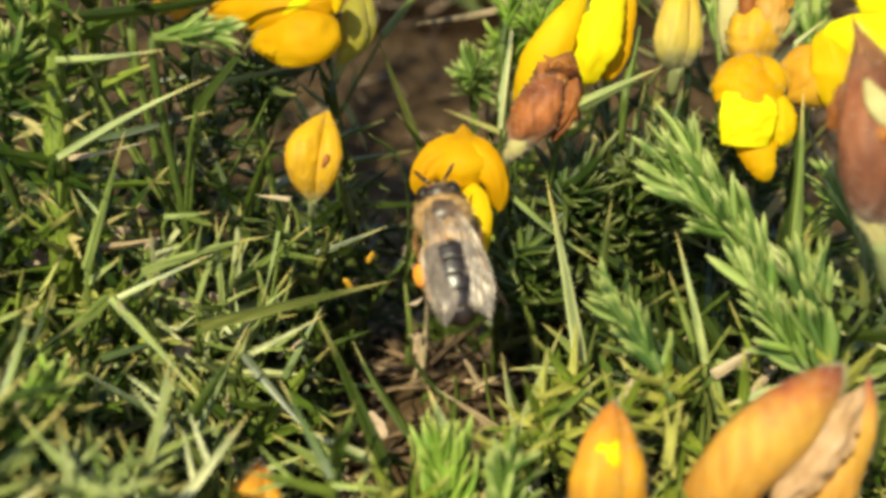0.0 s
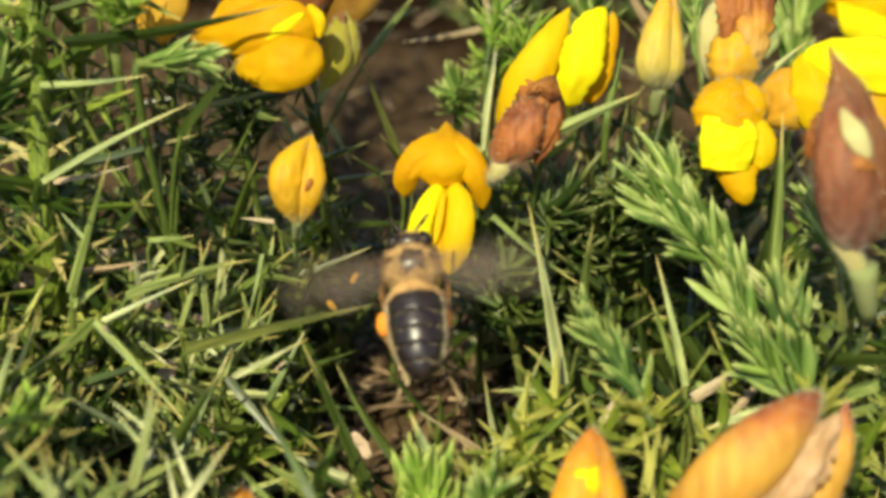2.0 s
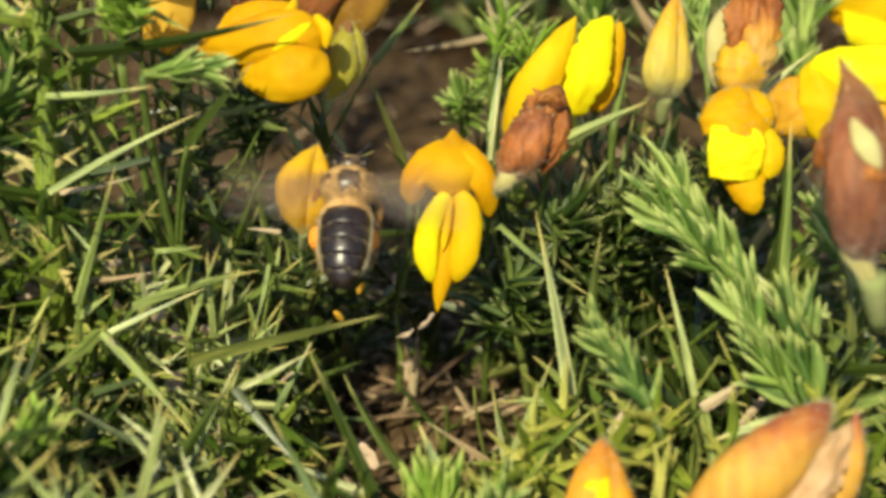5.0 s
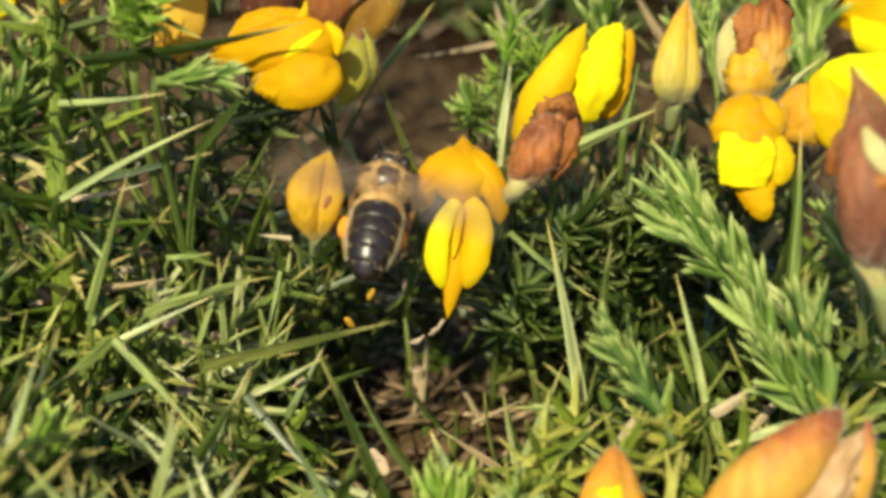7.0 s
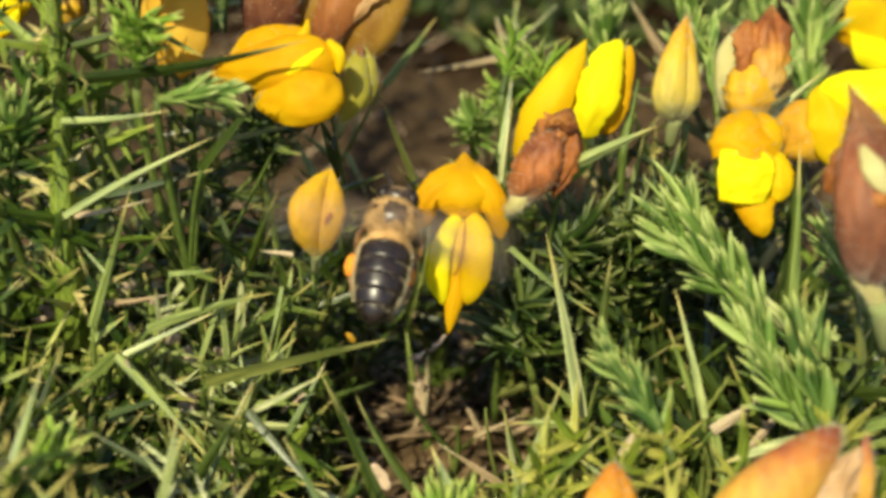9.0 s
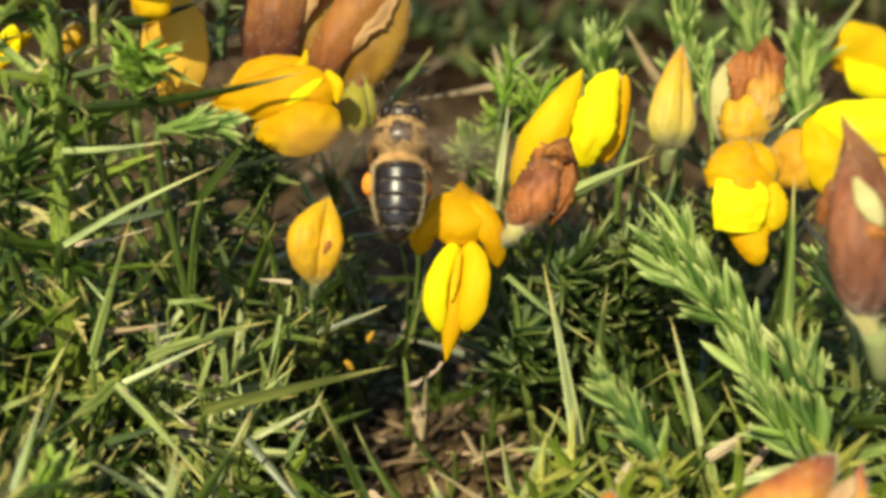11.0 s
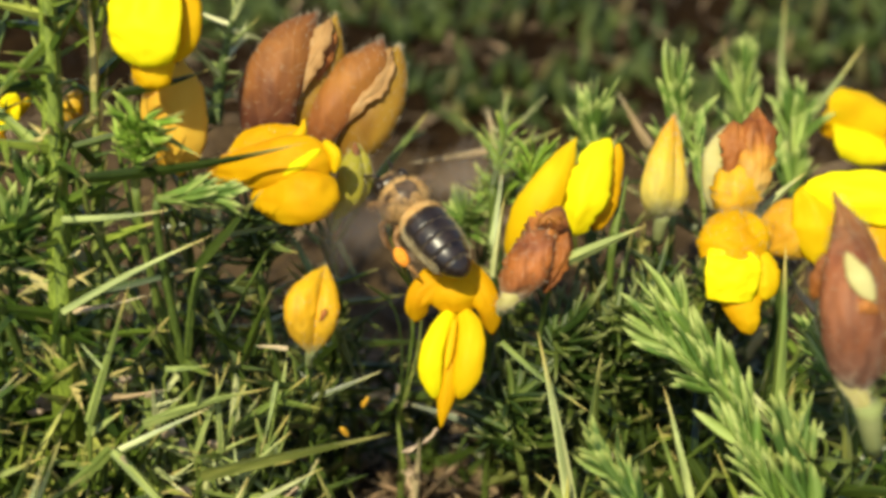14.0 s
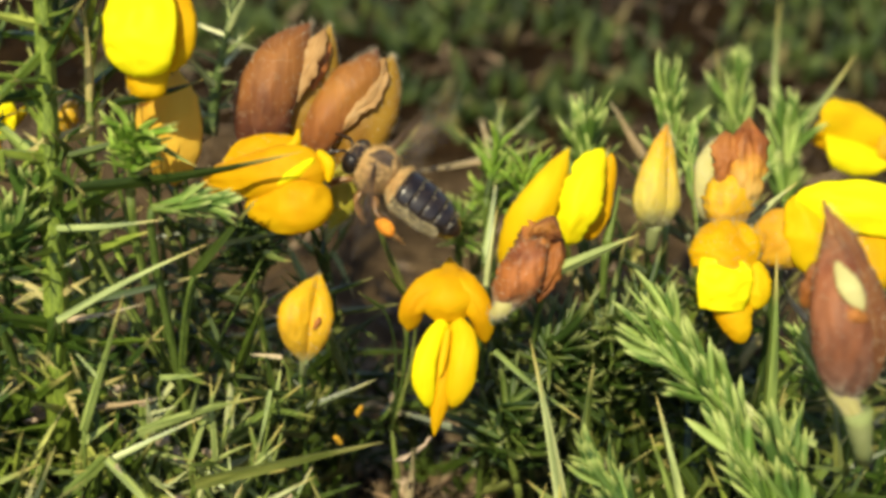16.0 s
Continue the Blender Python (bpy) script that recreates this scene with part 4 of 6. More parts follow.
blade(shrivelled, "calyx_lobe", M_BUD, ((0, -0.1, 0), (-0.1, 1.5, 1.6), (0.1, 3.1, 1.8), (0.6, 5.2, 0.8)), (2.1, 4.3, 4.8, 4.4, 1.6), cup=76, ragged=0.15, down=500, wavy=0.12)
blade(shrivelled, "shrivelled_petal", M_SCORCHED, ((1.6, 1.1, 1.6), (1.7, 4.2, 3.0), (1.8, 7.5, 2.5), (2.2, 10.2, 0.3)), (0.5, 2.6, 3.3, 2.9, 0.4), cup=60, ragged=0.25, wavy=0.35)
blade(shrivelled, "shrivelled_petal", M_WITHER, ((-1.2, 1.9, 1.2), (-0.8, 4.7, 2.6), (-0.4, 6.8, 2.7), (-0.3, 8.7, 1.3)), (0.3, 1.4, 2.2, 2.3, 1.0), cup=60, ragged=0.3, wavy=0.4)
# brown strip painted in for the dark crevice between the two petals
blade(shrivelled, "shrivelled_petal", M_CALYX_BROWN, ((1.1, 4.4, -0.4), (1.3, 7.3, 0.1), (1.6, 8.9, -0.3)), (1.6, 2.3, 1.9, 0.6), cup=60, ragged=0.3, wavy=0.4)
blade(shrivelled, "calyx_lobe", M_CALYX_PALE, ((-1.6, 0.5, -0.6), (-1.9, 3.2, 0.4), (-1.5, 5.9, 0), (-0.8, 8.3, -0.5)), (1.0, 2.1, 2.6, 2.1, 0.4), cup=82, down=400)
footstalk(shrivelled, ((0.1, 0.3, -0.5), (0.2, -0.5, -1.5), (0.4, -1.5, -3.0)), 0.6)
CLEAR.append((Vector((28.2, 117.9, 49.2)), 5.4))
glowing = bloom((27.5, 114.0, 45.9), "glowing yellow gorse flower nodding on its sprig", "gorse_flower", "flower", "gorse flowers")
blade(glowing, "keel_petal", M_PETAL_DEEP, ((-0.4, -6.3, 2.1), (0.4, -8.8, 2.9), (1.1, -10.9, 2.5)), (3.1, 3.5, 2.7, 1.4), cup=74, ragged=0.12)
blade(glowing, "wing_petal", M_PETAL_MID, ((1.4, -2.8, 2.6), (2.2, -5.5, 3.4), (2.2, -7.8, 3.0)), (1.2, 2.5, 2.6, 1.6), cup=60, ragged=0.1)
blade(glowing, "banner_petal", M_PETAL_DEEP, ((-0.3, 0.2, 0.2), (-0.5, -1.2, 2.2), (-0.7, -2.7, 3.0), (-0.9, -4.3, 3.2)), (1.6, 4.6, 5.9, 6.3, 5.8), cup=60, round_tip=False, down=200, note="arched amber banner petal")
blade(glowing, "banner_petal", M_PETAL_DEEP, ((0.3, 0, 0.4), (1.2, -1.6, 2.8), (2.3, -3.6, 2.6)), (1.6, 2.6, 2.3, 0.8), cup=66, down=100)
blade(glowing, "wing_petal", M_PETAL, ((-0.6, -3.0, 3.7), (-0.9, -5.1, 4.5), (-1.1, -7.9, 3.9)), (4.4, 4.9, 5.1, 4.8, 4.1), cup=28, ragged=0.03, round_tip=False)
footstalk(glowing, ((0, -0.2, 0), (0.5, 0.3, -2.0), (1.2, 0.2, -5.0)), 0.5)
CLEAR.append((Vector((27.8, 109.3, 43.8)), 6.2))
broad = bloom((33.0, 114.8, 42.9), "large yellow gorse flower behind a brown spent calyx", "gorse_flower", "flower", "gorse flowers")
blade(broad, "calyx_lobe", M_CALYX_GOLD, ((-2.2, 1.7, -0.8), (0, 1.0, 0.4), (2.1, -1.7, 0)), (0.9, 4.9, 6.0, 2.4), cup=60, down=250, wavy=0.1)
blade(broad, "wing_petal", M_PETAL_DEEP, ((4.2, -0.3, 0.4), (8.5, -1.1, 1.9), (14.1, -2.8, 0.9)), (2.7, 4.9, 5.1, 1.6), cup=66)
blade(broad, "wing_petal", M_PETAL_MID, ((1.3, 4.8, 1.1), (2.5, 1.3, 2.0), (2.6, -2.6, 1.0)), (1.8, 4.3, 4.7, 1.5), cup=55)
blade(broad, "banner_petal", M_PETAL, ((1.2, 3.6, 1.0), (2.9, 4.3, 2.3), (5.8, 3.9, 2.9), (10.3, 3.0, 2.9), (15.6, 1.1, 1.4)), (1.4, 2.7, 4.3, 5.0, 4.5, 1.6), cup=50, wavy=0.12)
footstalk(broad, ((-0.6, 0.7, -1.0), (-1.3, 0, -3.0), (-1.5, -1.0, -5.0)), 0.6)
CLEAR.append((Vector((37.9, 114.4, 44.6)), 10.1))
sepia = bloom((34.1, 88.3, 43.4), "large spent gorse flower with dark brown downy calyx", "spent_gorse_flower", "spent flower", "spent gorse flowers")
blade(sepia, "calyx_lobe", M_CALYX_BROWN, ((0.2, 2.2, -2.0), (0.1, 7.7, -1.9), (-1.1, 13.6, -1.3), (-2.5, 17.2, -0.3)), (2.7, 5.5, 5.0, 2.8, 0.1), cup=80, ragged=0.08, down=600)
blade(sepia, "calyx_lobe", M_SEPIA, ((-0.5, 2.0, 0), (-1.9, 5.6, 2.2), (-2.4, 8.8, 2.8), (-2.4, 12.2, 2.1), (-2.5, 15.3, 0.5)), (2.1, 4.4, 4.8, 4.2, 2.9, 0.9), cup=80, ragged=0.05, down=350, wavy=0.10)
blade(sepia, "calyx_tip", M_CALYX_BROWN, ((-2.3, 14.4, 0.9), (-2.7, 16.3, 0.9), (-3.0, 17.7, 0.5)), (1.0, 0.5, 0.1), cup=60, round_tip=False)
blade(sepia, "folded_petal", M_CALYX_PALE, ((-2.8, 12.8, 3.5), (-2.1, 10.9, 4.6), (-0.9, 9.1, 4.3)), (0.4, 1.5, 1.7, 0.5), cup=30, note="pale folded petal in the torn side")
# dark strip that paints the shaded hole below the folded petal
blade(sepia, "torn_rim", M_WITHER, ((-2.3, 8.5, 4.2), (-1.6, 8.7, 4.5), (-0.4, 8.3, 3.9)), (0.4, 0.9, 1.0, 0.3), cup=30, ragged=0.3, wavy=0.3)
blade(sepia, "torn_rim", M_WITHER, ((-4.1, 9.2, -0.8), (-4.0, 11.1, 0.1), (-3.0, 12.9, 0.1)), (0.4, 1.3, 1.3, 0.4), cup=50, ragged=0.35, wavy=0.4)
blade(sepia, "calyx_lobe", M_CALYX_PALE, ((0, 0.3, -0.4), (-2.0, 3.4, 0.6), (-3.2, 6.7, 0.2), (-3.3, 9.8, -0.6)), (1.2, 2.0, 1.3, 0.4), cup=75, down=700)
footstalk(sepia, ((-0.1, 0.9, 0), (0.4, -1.0, -1.0), (1.6, -3.4, -4.0)), 0.95)
CLEAR.append((Vector((32.1, 92.8, 52.2)), 9.4))
agape = bloom((20.3, 75.7, 27.3), "big spent gorse flower with orange calyx and cream torn rim", "spent_gorse_flower", "spent flower", "spent gorse flowers")
blade(agape, "calyx_lobe", M_NEAR, ((8.0, -1.7, -2.0), (9.8, 2.8, -1.6), (11.9, 7.2, -1.3), (12.5, 10.9, -1.1)), (3.0, 4.8, 3.6, 2.1, 0.3), cup=80, down=500, wavy=0.05)
blade(agape, "shrivelled_petal", M_PAPER, ((4.5, 1.3, 2.1), (7.1, 4.9, 2.8), (9.4, 8.0, 2.5), (11.4, 10.3, 1.0)), (1.0, 3.4, 3.6, 2.7, 0.8), cup=50, ragged=0.3, wavy=0.5)
blade(agape, "shrivelled_petal", M_PAPER, ((6.3, 2.9, 3.3), (7.6, 4.9, 3.7), (9.0, 6.2, 3.1)), (0.6, 1.5, 1.5, 0.5), cup=60, ragged=0.4, wavy=0.6)
blade(agape, "calyx_lobe", M_NEAR, ((-0.8, -0.2, 0), (2.0, 4.9, 2.8), (5.5, 8.4, 3.3), (8.2, 10.5, 2.0), (10.2, 11.7, -0.1)), (4.5, 5.5, 5.5, 4.3, 2.5, 0.3), cup=80, ragged=0.04, down=800, wavy=0.05)
footstalk(agape, ((0.3, 0.1, -0.5), (-0.8, -1.4, -1.4), (-1.5, -4.0, -3.8)), 0.8)
CLEAR.append((Vector((27.9, 77.9, 32.8)), 9.9))
plump = bloom((13.0, 76.0, 26.6), "plump orange gorse bud with a glowing middle", "gorse_bud", "flower bud", "gorse buds")
blade(plump, "calyx_lobe", M_BUD_ORANGE, ((-0.8, 0, 0), (-1.1, 4.0, 1.7), (0.2, 9.2, -0.3)), (2.8, 4.1, 4.1, 3.1, 1.1), cup=80, down=500)
blade(plump, "calyx_lobe", M_BUD_ORANGE, ((0.8, -0.1, -0.6), (0.9, 3.9, 0.9), (0.4, 9.1, -0.5)), (2.4, 3.6, 3.5, 2.5, 0.9), cup=84, down=500)
# bright yellow patch that paints the glow on the bud's middle
blade(plump, "folded_petal", M_PETAL, ((-1.4, 4.0, 2.1), (-0.6, 5.4, 2.4), (0.4, 6.6, 1.8)), (0.7, 2.3, 2.1, 0.6), cup=30)
blade(plump, "notch", M_WITHER, ((-1.4, 3.6, 2.2), (-1.0, 4.0, 2.3), (-0.6, 4.3, 2.2)), (0.4, 0.9, 0.3), cup=40, ragged=0.3)
footstalk(plump, ((0.1, 0.2, -0.5), (0.3, -1.2, -1.5), (0.6, -3.8, -3.9)), 0.6)
CLEAR.append((Vector((12.7, 77.6, 31.0)), 4.8))
sunlit = bloom((-25.5, 119.2, 68.0), "bright yellow gorse flower on a tall sprig, face to the sun", "gorse_flower", "flower", "gorse flowers")
blade(sunlit, "banner_petal", M_PETAL_DEEP, ((2.2, -0.1, 0.5), (3.7, -3.8, 2.0), (3.9, -6.5, 2.0), (2.5, -8.7, 1.4)), (2.0, 2.8, 2.6, 2.0, 0.7), cup=75)
blade(sunlit, "wing_petal", M_PETAL, ((0.6, -1.2, 3.4), (0.9, -4.5, 4.6), (0.8, -7.1, 4.6), (0.4, -9.2, 3.3)), (4.7, 6.0, 6.1, 5.8, 4.1), cup=30, ragged=0.02)
blade(sunlit, "keel_petal", M_PETAL_DEEP, ((0.7, -7.0, 0.6), (1.0, -9.3, 1.7), (0.9, -10.7, 1.1)), (3.0, 3.7, 3.4, 2.5), cup=70)
footstalk(sunlit, ((0.1, -0.5, 0), (0.4, 0.7, -1.0), (0.3, 0.8, -4.0)), 0.6)
CLEAR.append((Vector((-23.9, 113.8, 64.2)), 6.1))
faded = bloom((-25.6, 121.9, 57.5), "faded amber gorse flower hanging half hidden behind spines", "gorse_flower", "flower", "gorse flowers")
blade(faded, "banner_petal", M_PETAL_FADED, ((-0.1, 0.2, -0.5), (1.3, -3.0, 1.2), (2.0, -6.3, 1.2), (1.7, -10.6, -0.1)), (2.9, 4.9, 5.4, 4.8, 2.1), cup=64, wavy=0.06)
blade(faded, "wing_petal", M_PETAL_FADED, ((-1.1, -1.9, -1.5), (0.1, -5.7, -0.8), (0.4, -9.9, -1.3)), (1.6, 3.7, 3.5, 1.3), cup=70)
footstalk(faded, ((0, -0.3, -1.0), (-0.4, 0.6, -2.0), (-1.0, 1.2, -5.0)), 0.5)
CLEAR.append((Vector((-25.0, 119.1, 52.9)), 5.3))
lowly = bloom((-15.2, 80.4, 20.1), "golden gorse bud low in the bush", "gorse_bud", "flower bud", "gorse buds")
blade(lowly, "calyx_lobe", M_BUD_ORANGE, ((-0.6, 0, 0), (-0.4, 3.1, 1.5), (0.5, 6.1, -0.2)), (2.8, 4.2, 3.9, 2.4, 0.5), cup=80, down=300)
blade(lowly, "calyx_lobe", M_BUD_ORANGE, ((0.5, -0.1, -0.6), (1.1, 3.0, 0.9), (0.6, 6.0, -0.4)), (2.3, 3.5, 3.0, 1.8, 0.4), cup=84, down=300)
footstalk(lowly, ((-0.1, 0.3, -0.5), (-0.1, -0.8, -1.5), (-0.3, -2.8, -3.9)), 0.5)
CLEAR.append((Vector((-14.9, 82.0, 22.7)), 3.1))
slender = bloom((22.5, 121.8, 41.0), "slender pale gorse bud with greenish downy base", "gorse_bud", "flower bud", "gorse buds")
blade(slender, "calyx_lobe", M_BUD_PALE, ((-0.1, -0.2, 0), (-0.8, 2.5, 1.4), (-0.1, 6.1, 1.0), (1.0, 9.9, 0.1)), (1.3, 3.4, 3.1, 2.0, 0.3), cup=80, down=420)
blade(slender, "calyx_lobe", M_BUD_PALE, ((0.4, -0.2, -0.4), (0.9, 2.5, 0.8), (1.0, 6.1, 0.7), (1.1, 9.9, -0.1)), (1.1, 2.7, 2.2, 1.5, 0.3), cup=84, down=420)
footstalk(slender, ((0, 0.1, -0.3), (-0.2, -1.0, -1.0), (-0.1, -2.7, -3.0)), 0.7)
CLEAR.append((Vector((22.9, 124.0, 45.0)), 5.1))
VIEW_UP = (0.0, -0.75, 0.65)      # out of the bush's sloping face
bud((-25.8, 121.3, 58.6), (-26.2, 119.2, 55.4), 3.8, VIEW_UP, "amber gorse bud below a bright bloom", M_BUD, M_PETAL_DEEP, 53, 2.0, 0.5, 0.35)
flower((-44.6, 126.4, 47.4), (-38.4, 123.9, 53.1), VIEW_UP, "yellow gorse flower deep among the spines", 57, nodding())
bud((-34.7, 120.1, 52.1), (-33.2, 120.6, 55.1), 2.0, VIEW_UP, "tiny golden gorse bud between green spines", M_BUD, M_PETAL_DEEP, 59, 2.0)
flower((55.7, 148.6, 34.0), (44.4, 147.1, 38.4), VIEW_UP, "yellow gorse flower at the back of the bush", 95, [
    petal("banner_petal", M_PETAL_MID, (0.9, 0.5), BOAT, -66, (-0.08, 0.02, 0.1), -20, 0, 0, 6),
    petal("wing_petal", M_PETAL, (0.75, 0.4), BOAT, -66, (0.1, 0.04, 0.15), 24, 2, 0, 6),
    petal("keel_petal", M_PETAL_DEEP, (0.9, 0.2), KEEL, -70, (0.06, -0.03, 0.1), 0, 3, 0, 4)], M_BUD, style=False)



HANGING = Vector((0.5, 104.0, 36.5))     # middle of the hanging flower


# ---- the bee's way: seconds, millimetres, degrees
BEE_ROWS = [
    (0, 0.18, 97.49, 39.89, 31.4, -8.6, 6.8),
    (0.3, 0.30, 97.36, 39.80, 31.7, -9.3, 7.3),
    (0.5, -0.09, 96.82, 39.11, 28.4, -13.4, 10.4),
    (0.8, 0.88, 96.67, 39.22, 26.5, -11.2, 8.6),
    (1, 0.70, 95.82, 38.28, 20.4, -17.3, 13.4),
    (1.3, 1.10, 95.62, 37.95, 28.7, -9.1, 7.0),
    (1.5, 1.49, 93.43, 39.25, 32.3, -8.2, 6.3),
    (2, -0.88, 93.45, 40.30, 29.0, -4.7, 3.6),
    (2.3, -1.94, 92.82, 39.52, 22.4, -4.7, 3.7),
    (2.5, -2.83, 91.33, 37.48, 18.9, -3.3, 2.7),
    (3, -8.08, 92.86, 39.00, 27.8, -3.9, 3.2),
    (3.5, -5.74, 93.67, 40.08, 27.4, -9.1, 7.1),
    (4, -7.53, 97.73, 39.13, 22.0, -2.2, 1.8),
    (4.2, -8.81, 99.33, 41.32, 30.1, -0.4, 0.4),
    (5.2, -6.58, 106.52, 40.79, 25.3, 2.0, -1.4),
    (6.3, -2.98, 106.98, 41.37, 23.1, 5.6, -4.1),
    (6.5, -3.83, 106.84, 41.17, 25.1, 7.0, -5.2),
    (7, -5.08, 106.66, 41.45, 24.1, 9.6, -7.1),
    (7.5, -3.97, 105.37, 40.95, 18.6, 10.2, -7.5),
    (8, -4.30, 105.67, 41.72, 24.6, 13.4, -9.8),
    (8.5, -4.54, 104.89, 40.71, 31.0, 11.0, -8.0),
    (9, -4.35, 101.75, 42.70, 27.0, 9.1, -6.4),
    (9.2, -4.75, 103.30, 43.00, 29.0, 6.7, -4.6),
    (10.2, -4.04, 107.21, 46.61, 38.3, 2.4, -1.6),
    (11.3, -3.06, 111.24, 48.89, 41.9, 0.7, -0.5),
    (11.5, -2.44, 111.20, 49.04, 37.7, 0.5, -0.4),
    (12, -1.94, 113.02, 49.86, 32.6, 3.1, -2.4),
    (12.5, -1.21, 113.61, 49.32, 31.0, -6.1, 6.0),
    (13, 0.82, 112.80, 48.96, 36.7, -13.1, 18.6),
    (13.3, 0.06, 114.26, 49.20, 35.4, -14.8, 33.7),
    (13.5, -1.09, 114.04, 49.11, 36.6, -14.7, 36.6),
    (14, -2.94, 113.68, 47.53, 19.2, -10.5, 34.3),
    (14.5, -4.91, 115.22, 49.96, 25.5, -0.1, 32.6),
    (15, -5.41, 115.45, 50.96, 25.6, -5.7, 47.4),
    (15.3, -4.97, 115.34, 51.08, 31.8, -10.4, 59.4),
    (15.5, -4.38, 114.92, 50.66, 18.8, -3.8, 52.3),
    (16, -4.79, 113.92, 51.58, 28.3, -6.8, 65.3),
]
CLEAR += [(Vector(r[1:4]), 8.5) for r in BEE_ROWS]
# gaps in the bush that open on bare soil
CLEAR += [(Vector(p), 8.0) for p in ((-0.9, 117.3, 7.3), (-0.7, 107.7, 15.8), (-0.4, 98.1, 24.4), (2.7, 110.2, 12.8), (2.6, 100.6, 21.4), (-4.2, 109.5, 11.9), (5.8, 99.7, 20.1))]
CLEAR += [(Vector(p), 5.5) for p in ((-7.2, 144.1, 26.7), (-6.4, 133.1, 33.2), (-5.6, 122.0, 39.8), (-8.3, 126.2, 34.6), (-2.6, 128.9, 38.3), (34.5, 123.9, 20.5), (31.8, 113.6, 28.1), (38.8, 119.1, 24.8), (22.5, 104.7, 26.8))]


# ---- sprigs that carry the flowers ----
def carriers():
    k = 500
    for ob in [o for o in scene.objects if o.parent is None and o.get("category") in ("flower", "flower bud", "spent flower")]:
        k += 1
        rnd = random.Random(k)
        ped = next(c for c in ob.children if c.name.startswith("pedicel"))
        end = ob.matrix_basis @ Vector(ped.data.vertices[len(ped.data.vertices) - 4].co)
        end = end / MM
        if end.z < 6:
            continue
        foot = Vector((end.x + rnd.uniform(-5, 5), end.y + rnd.uniform(2, 9), 0))
        foot.z = soil_height(foot.x, foot.y) - 0.5
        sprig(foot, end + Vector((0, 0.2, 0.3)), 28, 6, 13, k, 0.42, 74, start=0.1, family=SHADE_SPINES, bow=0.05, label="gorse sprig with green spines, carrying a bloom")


carriers()


# ---- leafy young shoots ----
def shoot(base, tip, leaves, lo, hi, seed, spread=30, family=None, label="soft young gorse shoot with crowded green leaves", start=0.3):
    base, tip = Vector(base), Vector(tip)
    ob = sprig(base, tip, int(leaves * 1.6), lo * 0.85, hi, seed, 0.45, spread, start, family or LEAVES, label, 0.04, None, "gorse_shoot", 0.05, False)
    tagged(ob, category="gorse shoot", group="gorse shoots")
    o = base
    foot = Vector((base.x + 2, base.y + 6, 0))
    foot.z = soil_height(foot.x, foot.y) - 0.5
    pts = bezier(base, base + (base - tip) * 0.4, foot, 7)
    part("stem", (*tube([p - o for p in pts], [0.42] * 7, 6), M_STEM), ob)


shoot((26.9, 97.9, 36.2), (21.6, 103.8, 41.2), 62, 3.6, 6.6, 1, 15, start=0.0)
shoot((25.4, 97.2, 37.6), (19.8, 102.0, 41.0), 40, 3.4, 6.0, 31, 16, start=0.0)
shoot((28.6, 93.6, 33.6), (24.6, 98.6, 38.0), 44, 3.6, 6.4, 33, 15, start=0.0)
shoot((30.2, 88.0, 31.0), (26.7, 93.3, 35.4), 56, 3.6, 6.4, 32, 16, start=0.0)
shoot((31.4, 88.0, 30.6), (30.5, 93.3, 35.4), 56, 3.6, 6.6, 3, 18, DEEP_LEAVES, start=0.0)
shoot((18.4, 87.2, 30.4), (14.4, 92.0, 34.9), 52, 3.0, 5.4, 2, 18, DEEP_LEAVES, start=0.1)
shoot((36.6, 98.4, 35.2), (33.9, 103.8, 39.6), 34, 2.6, 4.6, 4, 24)
shoot((1.0, 76.6, 21.2), (0.5, 80.2, 27.6), 46, 3.4, 6.0, 5, 20, LIME_LEAVES)
shoot((-34.2, 81.2, 28.2), (-31.4, 83.0, 32.0), 40, 3.4, 5.6, 6, 22, LIME_LEAVES)
shoot((17.7, 137.1, 29.9), (17.2, 141.3, 40.9), 46, 4.0, 6.5, 7, 22, start=0.1)
shoot((26.1, 135.6, 32.4), (26.6, 143.1, 43.8), 50, 4.4, 7.0, 8, 19, start=0.1)
shoot((37.3, 149.3, 27.8), (37.1, 156.8, 39.1), 46, 4.4, 7.0, 9, 19, start=0.1)
shoot((40.8, 141.2, 29.6), (41.3, 147.0, 38.3), 46, 4.4, 7.0, 10, 21, start=0.1)
shoot((17.4, 119.5, 40.0), (18.9, 124.1, 44.0), 16, 3.4, 5.4, 38, 22, start=0.1)
shoot((27.2, 123.9, 40.0), (26.7, 128.8, 44.2), 18, 3.4, 5.4, 39, 22, start=0.1)
shoot((33.8, 116.2, 42.8), (35.4, 119.9, 45.6), 14, 3.0, 4.8, 40, 24, DEEP_LEAVES, start=0.1)
shoot((-26.7, 110.2, 51.1), (-25.5, 109.9, 57.7), 40, 3.0, 5.0, 11, 55, LIME_LEAVES, start=0.3)
shoot((-24.2, 107.4, 51.4), (-20.2, 106.7, 52.4), 22, 3.4, 5.6, 12, 14, start=0.0)
shoot((-39.3, 106.6, 45.4), (-37.2, 109.2, 47.6), 16, 3.4, 5.6, 34, 26, start=0.0)
shoot((4.4, 74.0, 26.4), (4.8, 77.2, 30.2), 30, 3.2, 5.2, 35, 24, start=0.1)
shoot((6.7, 134.9, 32.0), (6.9, 136.4, 36.6), 30, 2.6, 4.2, 13, 58, LIME_LEAVES)
sprig((8.7, 142.1, 30.4), (7.6, 146.0, 39.0), 20, 3, 5.5, 306, 0.6, 66, 0.2, HERO_SPINES, label="pale green gorse sprig with a dry tip", bow=0.04)
